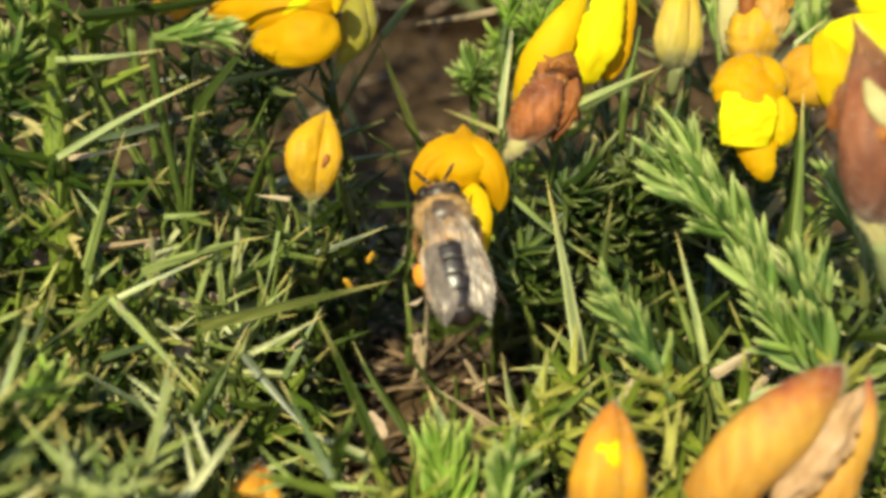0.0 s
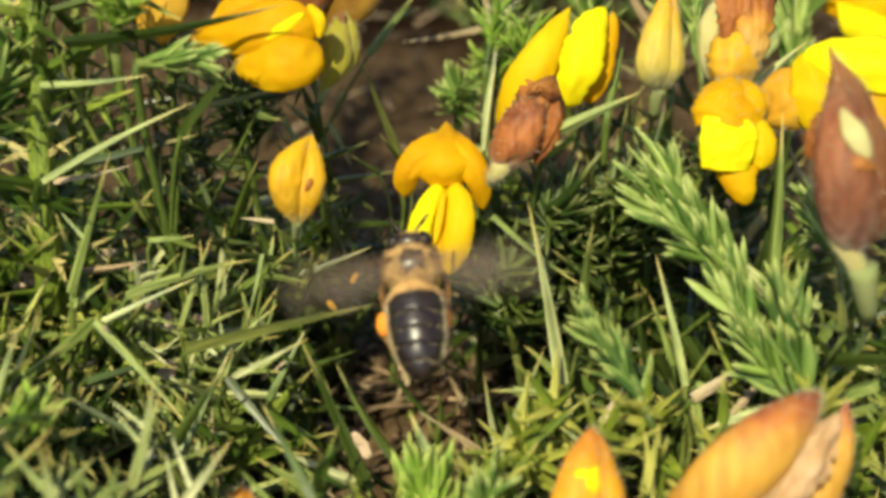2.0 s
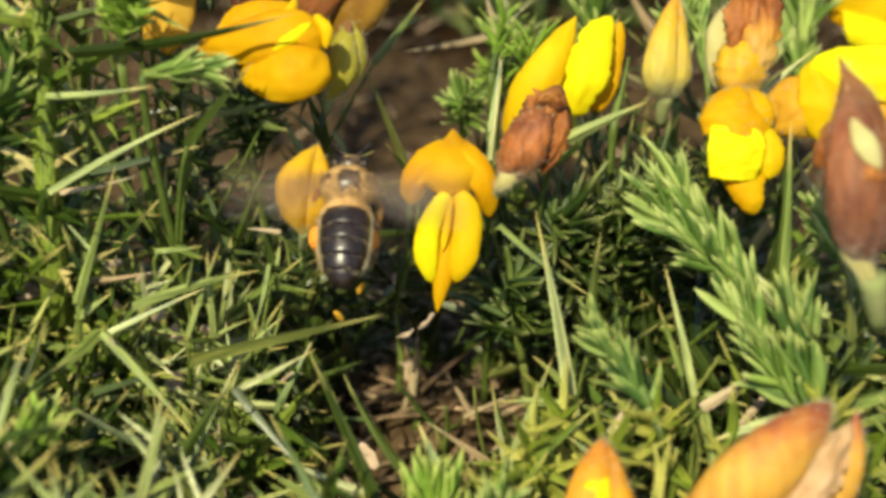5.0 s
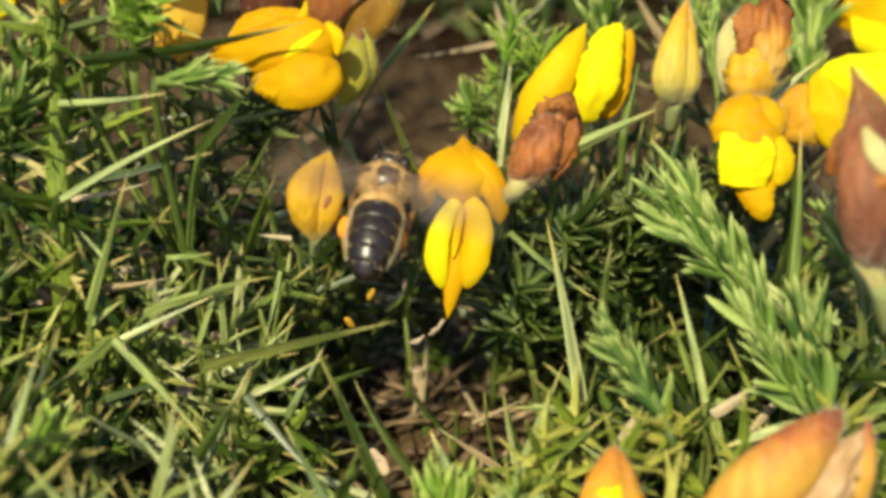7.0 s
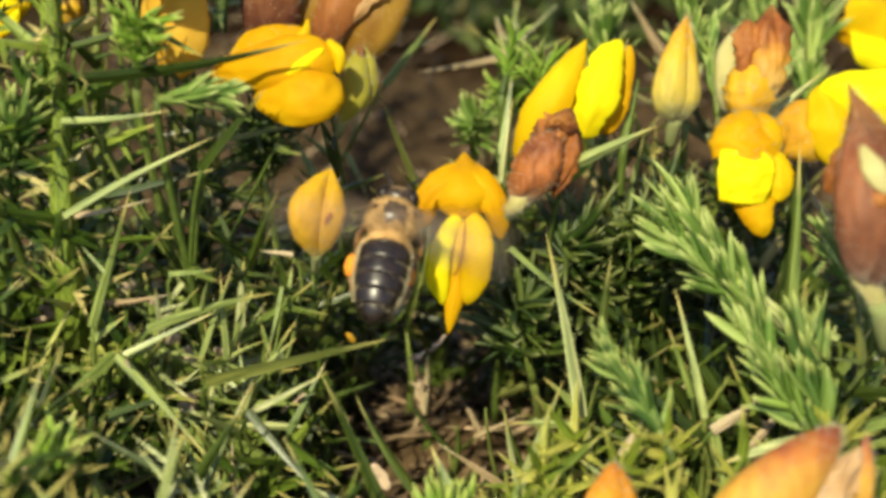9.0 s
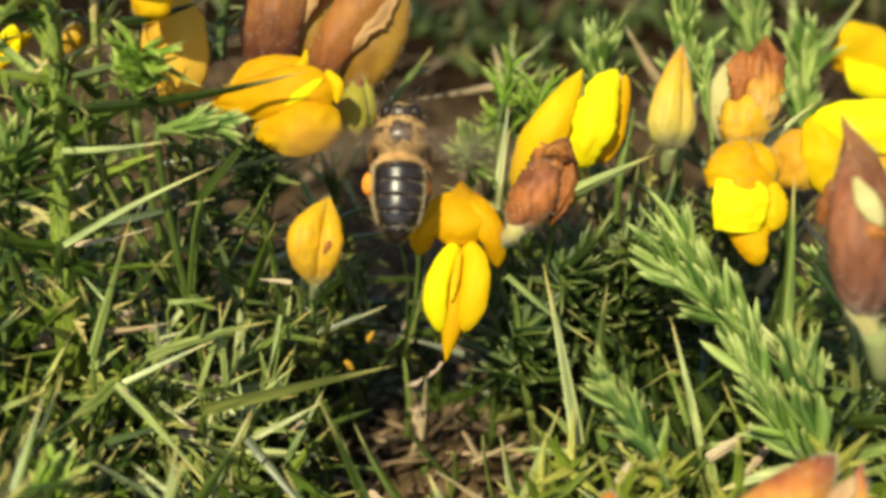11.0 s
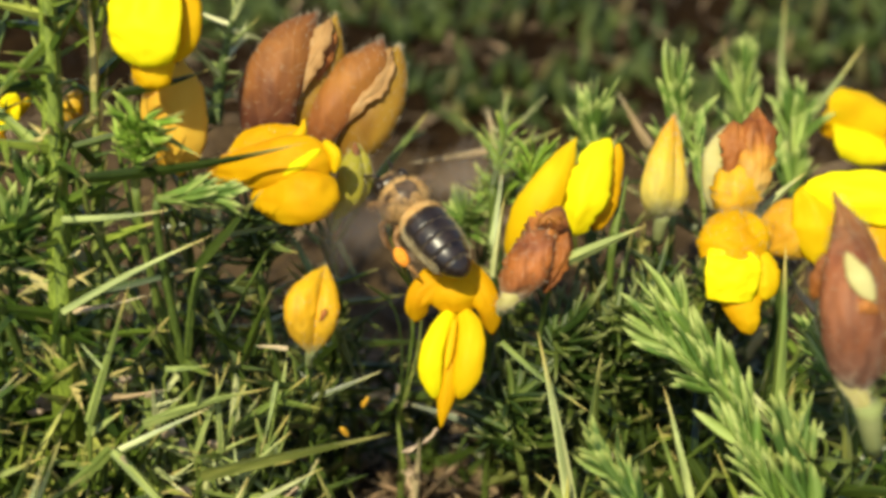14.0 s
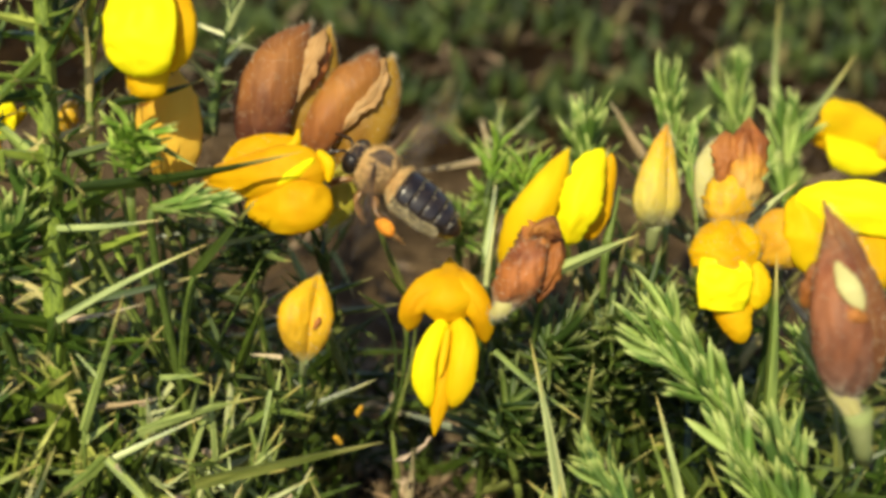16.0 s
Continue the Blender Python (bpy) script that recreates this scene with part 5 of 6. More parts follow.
shoot((9.1, 129.6, 37.6), (10.3, 133.0, 40.6), 20, 3.0, 5.0, 36, 58, LIME_LEAVES, "bright green rosette of small gorse leaves")
shoot((6.0, 132.2, 37.8), (6.9, 135.6, 40.8), 16, 3.0, 5.4, 37, 50, LIME_LEAVES, "bright green rosette of small gorse leaves")
shoot((3.2, 133.9, 28.9), (3.2, 132.2, 35.0), 36, 2.6, 4.4, 14, 55)
shoot((13.8, 113.3, 23.5), (11.2, 112.3, 33.0), 60, 5.0, 9.0, 15, 60, SHADED_LEAVES, "shaded dark green gorse shoot with fine crowded spines", 0.1)
shoot((18.3, 113.3, 23.5), (16.7, 113.7, 32.7), 60, 5.0, 9.0, 16, 60, SHADED_LEAVES, "shaded dark green gorse shoot with fine crowded spines", 0.1)
shoot((8.8, 109.3, 18.1), (6.9, 108.9, 28.3), 60, 5.0, 9.0, 17, 60, SHADED_LEAVES, "shaded dark green gorse shoot with fine crowded spines", 0.1)
shoot((21.7, 115.9, 27.1), (20.4, 115.3, 34.9), 45, 4.5, 7.5, 18, 60, SHADED_LEAVES, "shaded dark green gorse shoot with fine crowded spines", 0.1)
shoot((-17.5, 118.6, 36.2), (-17.4, 117.1, 43.2), 50, 3.5, 6.0, 19, 60, SHADED_LEAVES, "shaded dark green gorse shoot with fine crowded spines", 0.1)
shoot((-39.5, 109.1, 37.6), (-37.0, 107.2, 48.8), 26, 4.0, 6.0, 20, 34, DEEP_LEAVES)
shoot((-37.4, 111.6, 41.6), (-36.1, 110.2, 51.0), 20, 3.0, 5.5, 21, 36)


# ---- stout single spines, sprig by sprig ----
def stout(base, label="stout green gorse spines on a woody sprig"):
    base = Vector(base)
    z0 = soil_height(base.x, base.y) - 0.5
    ob = thing("gorse_sprig", Matrix.Translation((base.x, base.y, z0)), label, "gorse sprig", "gorse sprigs")
    h = max(base.z - z0, 6.0)
    part("stem", (*tube([(0, 0, 0), (0.6, 0.3, h * 0.3), (0, 0, h * 0.55)], [0.5, 0.4, 0.06], 8, 0.1), M_STEM), ob)
    return ob


a = stout((13.3, 94.8, 19.8))
long_spine((12.6, 92.9, 23.7), (9.1, 105.5, 38.9), 1.15, a, M_HERO, 1, 0)
long_spine((12.7, 96.8, 24.8), (8.8, 97.9, 28.5), 0.9, a, M_HERO, 2, 0)
long_spine((7.1, 92.9, 21.6), (10.7, 97.9, 28.4), 0.7, a, M_HERO, 3, 0)
long_spine((7.0, 89.0, 20.7), (5.2, 94.5, 28.2), 0.6, a, M_HERO, 4, 0)
long_spine((12.6, 95.3, 24.8), (5.6, 95.5, 25.2), 0.8, a, M_HERO, 5, 1)
long_spine((15.2, 91.0, 25.5), (17.6, 93.3, 28.6), 0.7, a, M_DRY, 6, 0)
long_spine((20.6, 95.0, 24.4), (12.7, 90.1, 24.3), 1.0, a, M_HERO, 7, 1)
long_spine((21.2, 91.1, 23.4), (13.0, 87.7, 25.4), 1.1, a, M_HERO, 8, 1)
b = stout((23.3, 94.1, 23.2))
long_spine((22.5, 93.0, 28.2), (19.7, 98.6, 38.1), 0.95, b, M_HERO, 11, 0)
long_spine((21.7, 95.0, 28.7), (19.5, 98.6, 33.8), 0.7, b, M_HERO, 12, 0)
long_spine((22.9, 91.4, 28.1), (28.5, 93.4, 30.9), 0.9, b, M_DRY, 13, 0)
long_spine((30.2, 88.9, 29.1), (22.8, 86.9, 28.5), 1.5, b, M_HERO, 14, 1)
long_spine((23.4, 93.0, 28.2), (27.0, 91.5, 28.3), 0.7, b, M_HERO, 15, 0)
long_spine((23.2, 92.2, 27.0), (23.0, 83.9, 26.6), 1.1, b, M_HERO, 16, 0)
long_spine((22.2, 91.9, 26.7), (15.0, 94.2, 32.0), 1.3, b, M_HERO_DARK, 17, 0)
c = stout((31.6, 100.8, 28.0))
long_spine((30.7, 100.6, 31.9), (31.4, 109.2, 45.9), 1.25, c, M_HERO, 21, 0)
long_spine((31.3, 100.0, 31.3), (25.1, 104.1, 36.9), 1.2, c, M_HERO, 22, 0)
long_spine((38.1, 91.1, 29.9), (31.8, 88.0, 30.0), 1.3, c, M_HERO, 23, 1)
long_spine((39.0, 90.0, 28.4), (34.6, 87.8, 29.8), 1.0, c, M_HERO, 24, 1)
long_spine((34.1, 95.3, 31.3), (37.0, 97.6, 34.5), 0.9, c, M_HERO, 25, 1)
long_spine((34.4, 98.0, 32.9), (31.7, 98.9, 34.1), 0.8, c, M_HERO, 26, 1)
d = stout((-30.8, 97.6, 28.1))
long_spine((-28.2, 96.1, 32.6), (-19.9, 89.8, 26.1), 0.95, d, M_HERO, 31, 0)
long_spine((-28.7, 97.1, 31.8), (-35.6, 89.8, 28.3), 1.0, d, M_HERO, 32, 0)
long_spine((-30.7, 98.5, 33.8), (-27.3, 105.7, 43.6), 0.75, d, M_HERO, 33, 1)
long_spine((-29.5, 97.6, 30.4), (-19.9, 100.4, 34.1), 0.75, d, M_HERO, 34, 0)
long_spine((-26.1, 99.4, 32.8), (-14.9, 101.3, 35.4), 0.8, d, M_HERO, 35, 1)
long_spine((-31.3, 99.8, 31.2), (-28.0, 100.1, 33.8), 0.9, d, M_HERO, 36, 0)
long_spine((-30.3, 101.7, 33.8), (-24.1, 101.2, 35.3), 0.6, d, M_DRY, 37, 0)
long_spine((-35.0, 97.5, 30.2), (-29.9, 95.5, 31.7), 0.7, d, M_HERO, 38, 0)
long_spine((-30.0, 85.4, 24.4), (-28.1, 89.6, 30.2), 0.65, d, M_HERO, 39, 0)
e = stout((-17.8, 99.5, 26.4))
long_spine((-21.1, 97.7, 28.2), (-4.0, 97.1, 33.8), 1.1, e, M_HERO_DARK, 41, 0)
long_spine((-22.1, 100.7, 28.1), (-18.5, 102.8, 37.4), 0.65, e, M_HERO, 42, 0)
long_spine((-21.1, 86.4, 23.7), (-16.4, 94.9, 30.9), 0.85, e, M_HERO, 43, 0)
long_spine((-17.0, 94.1, 27.7), (-9.8, 95.3, 31.5), 0.6, e, M_HERO, 44, 0)
long_spine((-16.8, 93.2, 28.7), (-10.5, 87.1, 24.6), 0.95, e, M_HERO_DARK, 45, 0)
long_spine((-8.7, 84.6, 23.3), (-14.1, 86.5, 25.9), 0.9, e, M_HERO, 46, 0)
long_spine((-24.4, 103.3, 36.0), (-20.1, 102.5, 37.1), 0.65, e, M_HERO, 47, 0)
long_spine((-14.0, 108.5, 34.4), (-16.9, 107.6, 35.4), 0.55, e, M_DRY, 48, 0)
long_spine((-14.7, 104.7, 33.4), (-15.9, 98.8, 29.7), 0.5, e, M_HERO, 49, 0)
f = stout((-5.2, 88.2, 19.5))
long_spine((-4.5, 83.9, 24.6), (-10.5, 94.3, 32.2), 1.1, f, M_HERO_DARK, 51, 0)
long_spine((1.4, 83.1, 25.5), (-1.1, 87.8, 29.9), 1.6, f, M_HERO, 52, 0)
long_spine((-2.7, 89.3, 23.2), (-7.9, 97.0, 27.3), 0.9, f, M_HERO_DARK, 53, 1)
long_spine((5.5, 89.3, 23.2), (-0.6, 92.6, 25.6), 0.6, f, M_DRY, 54, 0)
long_spine((-5.0, 86.0, 23.1), (-12.5, 87.0, 26.7), 0.9, f, M_HERO, 55, 0)
g = stout((-24.8, 111.3, 41.2))
long_spine((-33.4, 105.2, 40.9), (-19.6, 107.3, 47.9), 0.8, g, M_HERO, 61, 0)
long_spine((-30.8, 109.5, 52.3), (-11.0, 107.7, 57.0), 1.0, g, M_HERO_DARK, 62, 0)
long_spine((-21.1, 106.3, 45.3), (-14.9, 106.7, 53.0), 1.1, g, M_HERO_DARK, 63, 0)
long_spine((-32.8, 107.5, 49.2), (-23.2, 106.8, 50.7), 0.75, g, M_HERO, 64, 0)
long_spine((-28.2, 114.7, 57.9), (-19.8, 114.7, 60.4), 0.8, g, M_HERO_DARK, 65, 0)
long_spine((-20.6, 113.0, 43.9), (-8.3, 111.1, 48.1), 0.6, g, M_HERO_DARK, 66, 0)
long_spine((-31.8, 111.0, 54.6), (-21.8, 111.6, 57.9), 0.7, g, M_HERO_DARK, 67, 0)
long_spine((-15.2, 111.6, 44.2), (-12.2, 106.8, 46.3), 0.6, g, M_HERO, 68, 0)
long_spine((-24.7, 112.8, 55.0), (-20.3, 109.3, 54.5), 0.6, g, M_HERO, 69, 0)
h0 = stout((-2.1, 111.5, 3.6), "bleached dead gorse twig standing in litter")
long_spine((-2.2, 117.0, 6.8), (-1.7, 116.3, 16.8), 0.9, h0, M_DRY, 70, 0)
long_spine((-3.4, 114.0, 7.1), (-2.2, 114.2, 14.0), 0.6, h0, M_DRY, 74, 0)
long_spine((3.2, 108.9, 11.0), (7.7, 107.4, 15.4), 0.6, h0, M_DRY, 75, 0)
h = stout((-4.0, 116.1, 32.6), "thin dark gorse spines rising from a shaded sprig")
long_spine((-2.5, 118.5, 34.9), (-6.3, 119.9, 45.6), 0.65, h, M_HERO_DARK, 71, 0)
long_spine((-4.5, 114.9, 35.5), (-7.1, 113.8, 38.3), 0.4, h, M_HERO_DARK, 72, 0)
long_spine((-1.8, 117.3, 34.5), (-4.5, 116.0, 39.4), 0.5, h, M_HERO_DARK, 73, 0)
i = stout((10.5, 116.0, 32.7))
long_spine((11.9, 111.6, 42.3), (19.0, 110.2, 47.2), 1.05, i, M_HERO, 81, 0)
long_spine((5.5, 116.1, 37.4), (6.5, 118.3, 45.4), 0.75, i, M_HERO, 82, 0)
long_spine((6.3, 111.0, 33.3), (14.4, 104.1, 30.3), 0.7, i, M_HERO, 83, 0)
long_spine((17.3, 131.2, 37.2), (18.8, 132.7, 44.2), 0.8, i, M_HERO, 84, 0)
j = stout((37.6, 139.5, 26.9), "pale gorse spines at the back of the bush")
long_spine((37.2, 143.4, 32.8), (49.6, 152.9, 45.1), 1.3, j, M_HERO, 91, 0)
long_spine((31.4, 121.1, 40.8), (36.1, 121.6, 46.2), 1.0, j, M_HERO, 92, 0)
long_spine((24.6, 145.3, 35.4), (20.7, 148.9, 40.8), 0.9, j, M_DRY, 93, 0)
long_spine((36.3, 154.8, 26.9), (36.8, 170.0, 38.1), 0.8, j, M_HERO, 94, 0)
long_spine((46.4, 165.8, 20.5), (48.2, 185.5, 38.5), 1.0, j, M_HERO, 95, 0)
k = stout((5.1, 142.9, 31.5), "dry straw-coloured gorse twig with small spines")
long_spine((6.9, 143.1, 36.4), (-3.2, 142.2, 34.9), 0.7, k, M_DRY, 101, 0)
long_spine((8.0, 143.9, 33.1), (8.5, 160.9, 35.5), 0.6, k, M_HERO, 102, 1)
long_spine((7.7, 144.3, 33.7), (2.7, 150.8, 36.4), 0.7, k, M_HERO, 103, 1)
long_spine((6.9, 142.8, 36.0), (14.2, 146.5, 37.1), 0.8, k, M_HERO, 104, 1)
long_spine((7.1, 145.0, 34.7), (5.9, 151.3, 37.3), 0.9, k, M_DRY, 105, 1)


# ---- short golden spines low in the bush ----
for n, at in enumerate(((5.3, 80.1, 30.1), (7.7, 85.7, 29.5), (10.6, 88.8, 30.0), (14.3, 84.2, 31.0), (18.1, 87.4, 31.4), (17.2, 78.7, 30.5), (20.6, 81.2, 30.5), (24.1, 84.0, 32.0), (32.0, 86.4, 33.0), (28.2, 85.1, 33.0), (34.5, 82.4, 32.5), (38.0, 86.0, 33.0), (-3.7, 75.6, 28.9), (18.6, 73.2, 30.3))):
    sprig((at[0] + 1.5, at[1] + 3, at[2] - 9), at, 18, 4, 8.5, 700 + n, 0.5, 66, 0.25, STUB_SPINES, "yellow-green gorse sprig with short thick spines", 0.08)


# ---- tall ribbed stem ----
sprig((-34.2, 103.0, 28.0), (-33.2, 125.5, 92.7), 150, 6, 13, 301, 1.25, 66, 0.0, label="tall ribbed green gorse stem thick with spines", bow=0.01, material=M_STALK)
sprig((-33.5, 102.6, 21.0), (-31.3, 121.1, 62.9), 50, 7, 14, 302, 0.9, 72, 0.1, label="tall green gorse stem thick with spines", bow=0.04)
sprig((-40.5, 102.6, 21.0), (-39.7, 118.5, 63.5), 46, 7, 14, 303, 0.9, 72, 0.1, label="tall green gorse stem thick with spines", bow=0.04)


sprig((-23.9, 138.0, 42.1), (-21.4, 142.7, 53.9), 20, 5, 9, 304, 0.7, 70, 0.1, HERO_SPINES, label="pale green gorse sprig behind the blooms", bow=0.04)


# ---- the thicket ----
def thicket():
    rnd = random.Random(77)
    made = 0
    while made < 152:
        x, y = rnd.uniform(-50, 50), rnd.uniform(66, 136)
        hole = (-11 < x < 8 and 80 < y < 145) or (10 < x < 22 and 84 < y < 98) or (26 < x < 40 and 100 < y < 128)
        if hole and rnd.random() < 0.85:
            continue
        top = rnd.uniform(20, 34) if y > 82 else rnd.uniform(16, 26)
        if x < -12:
            top += 5
        if hole:
            top = rnd.uniform(8, 14)
        z0 = soil_height(x, y)
        if z0 > top - 8:
            top = z0 + 9
        lean = 0.7 * (top - z0)
        tip = (x + rnd.uniform(-lean, lean), y + rnd.uniform(-0.8 * lean, 0.5 * lean), top)
        # inner sprigs mostly take the spines coloured for shade
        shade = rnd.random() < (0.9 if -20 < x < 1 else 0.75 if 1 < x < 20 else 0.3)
        count, thick = rnd.randint(22, 32), rnd.uniform(0.35, 0.55)
        if any((Vector((x, y, z0)).lerp(Vector(tip), u) - HANGING).length < 10.5 for u in (0.5, 0.7, 0.85, 1.0)):
            made += 1
            continue
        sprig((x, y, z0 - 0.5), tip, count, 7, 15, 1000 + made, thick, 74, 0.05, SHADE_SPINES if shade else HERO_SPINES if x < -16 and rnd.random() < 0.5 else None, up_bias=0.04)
        made += 1

    for k in range(16):
        x, y = rnd.uniform(-44, -6), rnd.uniform(56, 74)
        z0 = soil_height(x, y)
        sprig((x, y, z0 - 0.5), (x + rnd.uniform(-8, 8), y + rnd.uniform(-4, 8), max(z0 + 8, rnd.uniform(24, 34))), 24, 8, 14, 1300 + k, 0.45, 74, 0.1, HERO_SPINES if k % 4 else None, up_bias=0.04)


thicket()


# ---- low growth behind, litter ----
def blades(name, count, region, lo, hi, fat, seed, material, label, category, flat=False):
    rnd = random.Random(seed)
    pieces_v, pieces_f = [], []
    for k in range(count):
        x, y = region(rnd)
        z = soil_height(x, y)
        ln = rnd.uniform(lo, hi)
        a = rnd.uniform(0, 6.28)
        tilt = rnd.uniform(1.2, 1.62) if flat else rnd.gauss(0.6, 0.5)
        d = Vector((math.cos(a) * math.sin(tilt), math.sin(a) * math.sin(tilt), math.cos(tilt)))
        p = Vector((x, y, z - 0.3 if not flat else z + rnd.uniform(0.2, 2.2)))
        bend = Vector((rnd.uniform(-1, 1), rnd.uniform(-1, 1), -0.4)) * ln * 0.1
        v, f = tube([p, p + d * ln * 0.5 + bend * 0.3, p + d * ln + bend], [fat, fat * 0.8, 0.03], 4)
        n = len(pieces_v)
        pieces_v += v
        pieces_f += [tuple(i + n for i in q) for q in f]
    tagged(new(name, mesh_of(name, pieces_v, pieces_f, material)), label, category, kind="stuff")


CLUMPS = ((7, 255), (12, 263), (37, 238), (64, 248), (82, 248), (87, 264), (27, 225), (16, 222), (47, 223), (-42, 254), (-35, 254), (-23, 268), (71, 241), (3, 224), (26, 255), (-7, 254), (-72, 259), (72, 266))


def clumped(rnd):
    if rnd.random() < 0.10:
        return rnd.uniform(-110, 150), rnd.uniform(150, 330)
    x, y = rnd.choice(CLUMPS)
    return x + rnd.gauss(0, 5), y + rnd.gauss(0, 5)


blades("low_growth", 560, clumped, 4, 11, 1.1, 5, M_FARLEAF, "low green clumps on dark bare soil", "grass")
blades("straw", 560, lambda r: (r.uniform(-18, 24), r.uniform(90, 150)), 3, 9, 0.4, 16, M_STRAW, "brown dead spines and bark bits heaped on soil", "litter", True)
blades("litter", 1300, lambda r: (r.uniform(-70, 90), 60 + 240 * r.random() ** 1.15), 3, 11, 0.3, 6, M_LITTER, "dead spines and twig bits strewn on soil", "litter", True)


def chips():
    rnd = random.Random(9)
    spots = [(-24.8, 101.1, 29.9), (-40.8, 106.3, 28.6), (-36.5, 106.3, 28.6), (-28.9, 105.6, 27.5), (-30.2, 107.6, 30.3), (-2.9, 104.2, 25.6), (-1.2, 104.6, 26.0), (-2.8, 123.5, 2.5), (-23.6, 103.5, 25.4), (-30.0, 98.9, 25.6), (-23.9, 99.0, 23.5), (-27.5, 106.5, 29.5), (-38.3, 105.8, 28.6), (-19.9, 103.7, 25.6), (-15.2, 100.9, 21.8), (-3.0, 119.1, 18.6), (-5.2, 96.6, 15.9), (-3.0, 117.1, 11.4)]
    for k, s in enumerate(spots):
        pc = shell(rnd.uniform(1.8, 3.2), rnd.uniform(1.3, 2.2), 35, 25, 0.4, 0.4, 0.3, 0.6, 0.3, seed=k, nu=8, nv=7)
        m = Matrix.Translation(s) @ Euler((rnd.uniform(0.6, 1.3), rnd.uniform(-0.6, 0.6), rnd.uniform(0, 6))).to_matrix().to_4x4()
        ob = new("dry_leaf_scrap", mesh_of("dry_leaf_scrap", *pc, M_CHIP))
        ob.matrix_basis = place(m)
        tagged(ob, "pale dry leaf scrap caught among spines", "leaf scrap", "dry leaf scraps")
    for k, s in enumerate(((-7.2, 110.0, 26.0), (-8.2, 103.2, 28.2))):
        pc = shell(1.5, 0.7, 40, 20, 0.4, 0.5, 0.2, 0.5, 0.3, seed=40 + k, nu=9, nv=7)
        ob = new("fallen_petal", mesh_of("fallen_petal", *pc, M_PETAL_FADED))
        ob.matrix_basis = place(Matrix.Translation(s) @ Euler((0.3, 0.4 - 0.9 * k, 0.2)).to_matrix().to_4x4())
        tagged(ob, "small yellow petal caught among dark spines", "petal", "fallen petals")


chips()


# ---- the honeybee ----
def lathe(profile, sides=18, flat=1.0, bow=0.0):
    """A body along -y from a profile of (y, radius)."""
    verts, faces = [], []
    for y, r in profile:
        for k in range(sides):
            w = 2 * math.pi * k / sides
            verts.append((r * math.cos(w), y, r * math.sin(w) * flat - bow * y * y))
    n = len(profile)
    for i in range(n - 1):
        for k in range(sides):
            j = (k + 1) % sides
            faces.append((i * sides + k, i * sides + j, (i + 1) * sides + j, (i + 1) * sides + k))
    faces.append(tuple(range(sides))[::-1])
    faces.append(tuple(range((n - 1) * sides, n * sides)))
    return verts, faces


def ball(c, r, squash=(1, 1, 1), rings=10, sides=16):
    pr = [(-r * math.cos(math.pi * i / rings), max(0.02, r * math.sin(math.pi * i / rings))) for i in range(rings + 1)]
    v, f = lathe(pr[::-1], sides)
    return [(x * squash[0] + c[0], y * squash[1] + c[1], z * squash[2] + c[2]) for x, y, z in v], f


def abdomen_radius(s):
    return 2.25 * (min(1.0, (s + 0.03) / 0.22) ** 0.5) * (1 - (max(0.0, s - 0.34) / 0.66) ** 2.5 * 0.99) ** 0.6


def wing_outline(length, chord, n=12):
    lead = [(length * i / n, 0.10 * chord * math.sin(math.pi * i / n) - 0.42 * chord * (i / n) ** 5) for i in range(n + 1)]
    trail = []
    for i in range(n, -1, -1):
        s = i / n
        trail.append((length * s * 0.985, -chord * (0.12 + 0.88 * s ** 0.75) * (1 - 0.55 * s ** 5) - 0.02))
    return lead, trail


def wing_mesh(length, chord, sgn):
    lead, trail = wing_outline(length, chord)
    trail = trail[::-1]
    verts, faces, n = [], [], len(lead)
    m = 6
    for layer in (0.012, -0.012):
        for (x0, y0), (x1, y1) in zip(lead, trail):
            for j in range(m):
                q = j / (m - 1)
                x, y = x0 + (x1 - x0) * q, y0 + (y1 - y0) * q
                verts.append((sgn * x, y, layer + 0.10 * math.sin(4.5 * q + x * 0.9) * 0.6))
    for i in range(n - 1):
        for j in range(m - 1):
            a = i * m + j
            faces.append((a, a + 1, a + m + 1, a + m))
            k = n * m
            faces.append((k + a, k + a + m, k + a + m + 1, k + a + 1))
    return verts, faces


def veins(length, chord, sgn):
    pieces = []
    for q0, q1, s1 in ((0.02, 0.02, 1.0), (0.25, 0.22, 0.9), (0.45, 0.5, 0.8), (0.7, 0.85, 0.62)):
        pts = []
        for i in range(7):
            s = 0.02 + (s1 - 0.02) * i / 6
            lo = -chord * (0.12 + 0.88 * s ** 0.75) * (1 - s ** 6)
            q = q0 + (q1 - q0) * i / 6
            pts.append((sgn * length * s, lo * q, 0.03 + 0.10 * math.sin(4.5 * q + length * s * 0.9) * 0.6))
        pieces.append(tube(pts, [0.07 - 0.006 * i for i in range(7)], 4))
    return merged(*pieces)


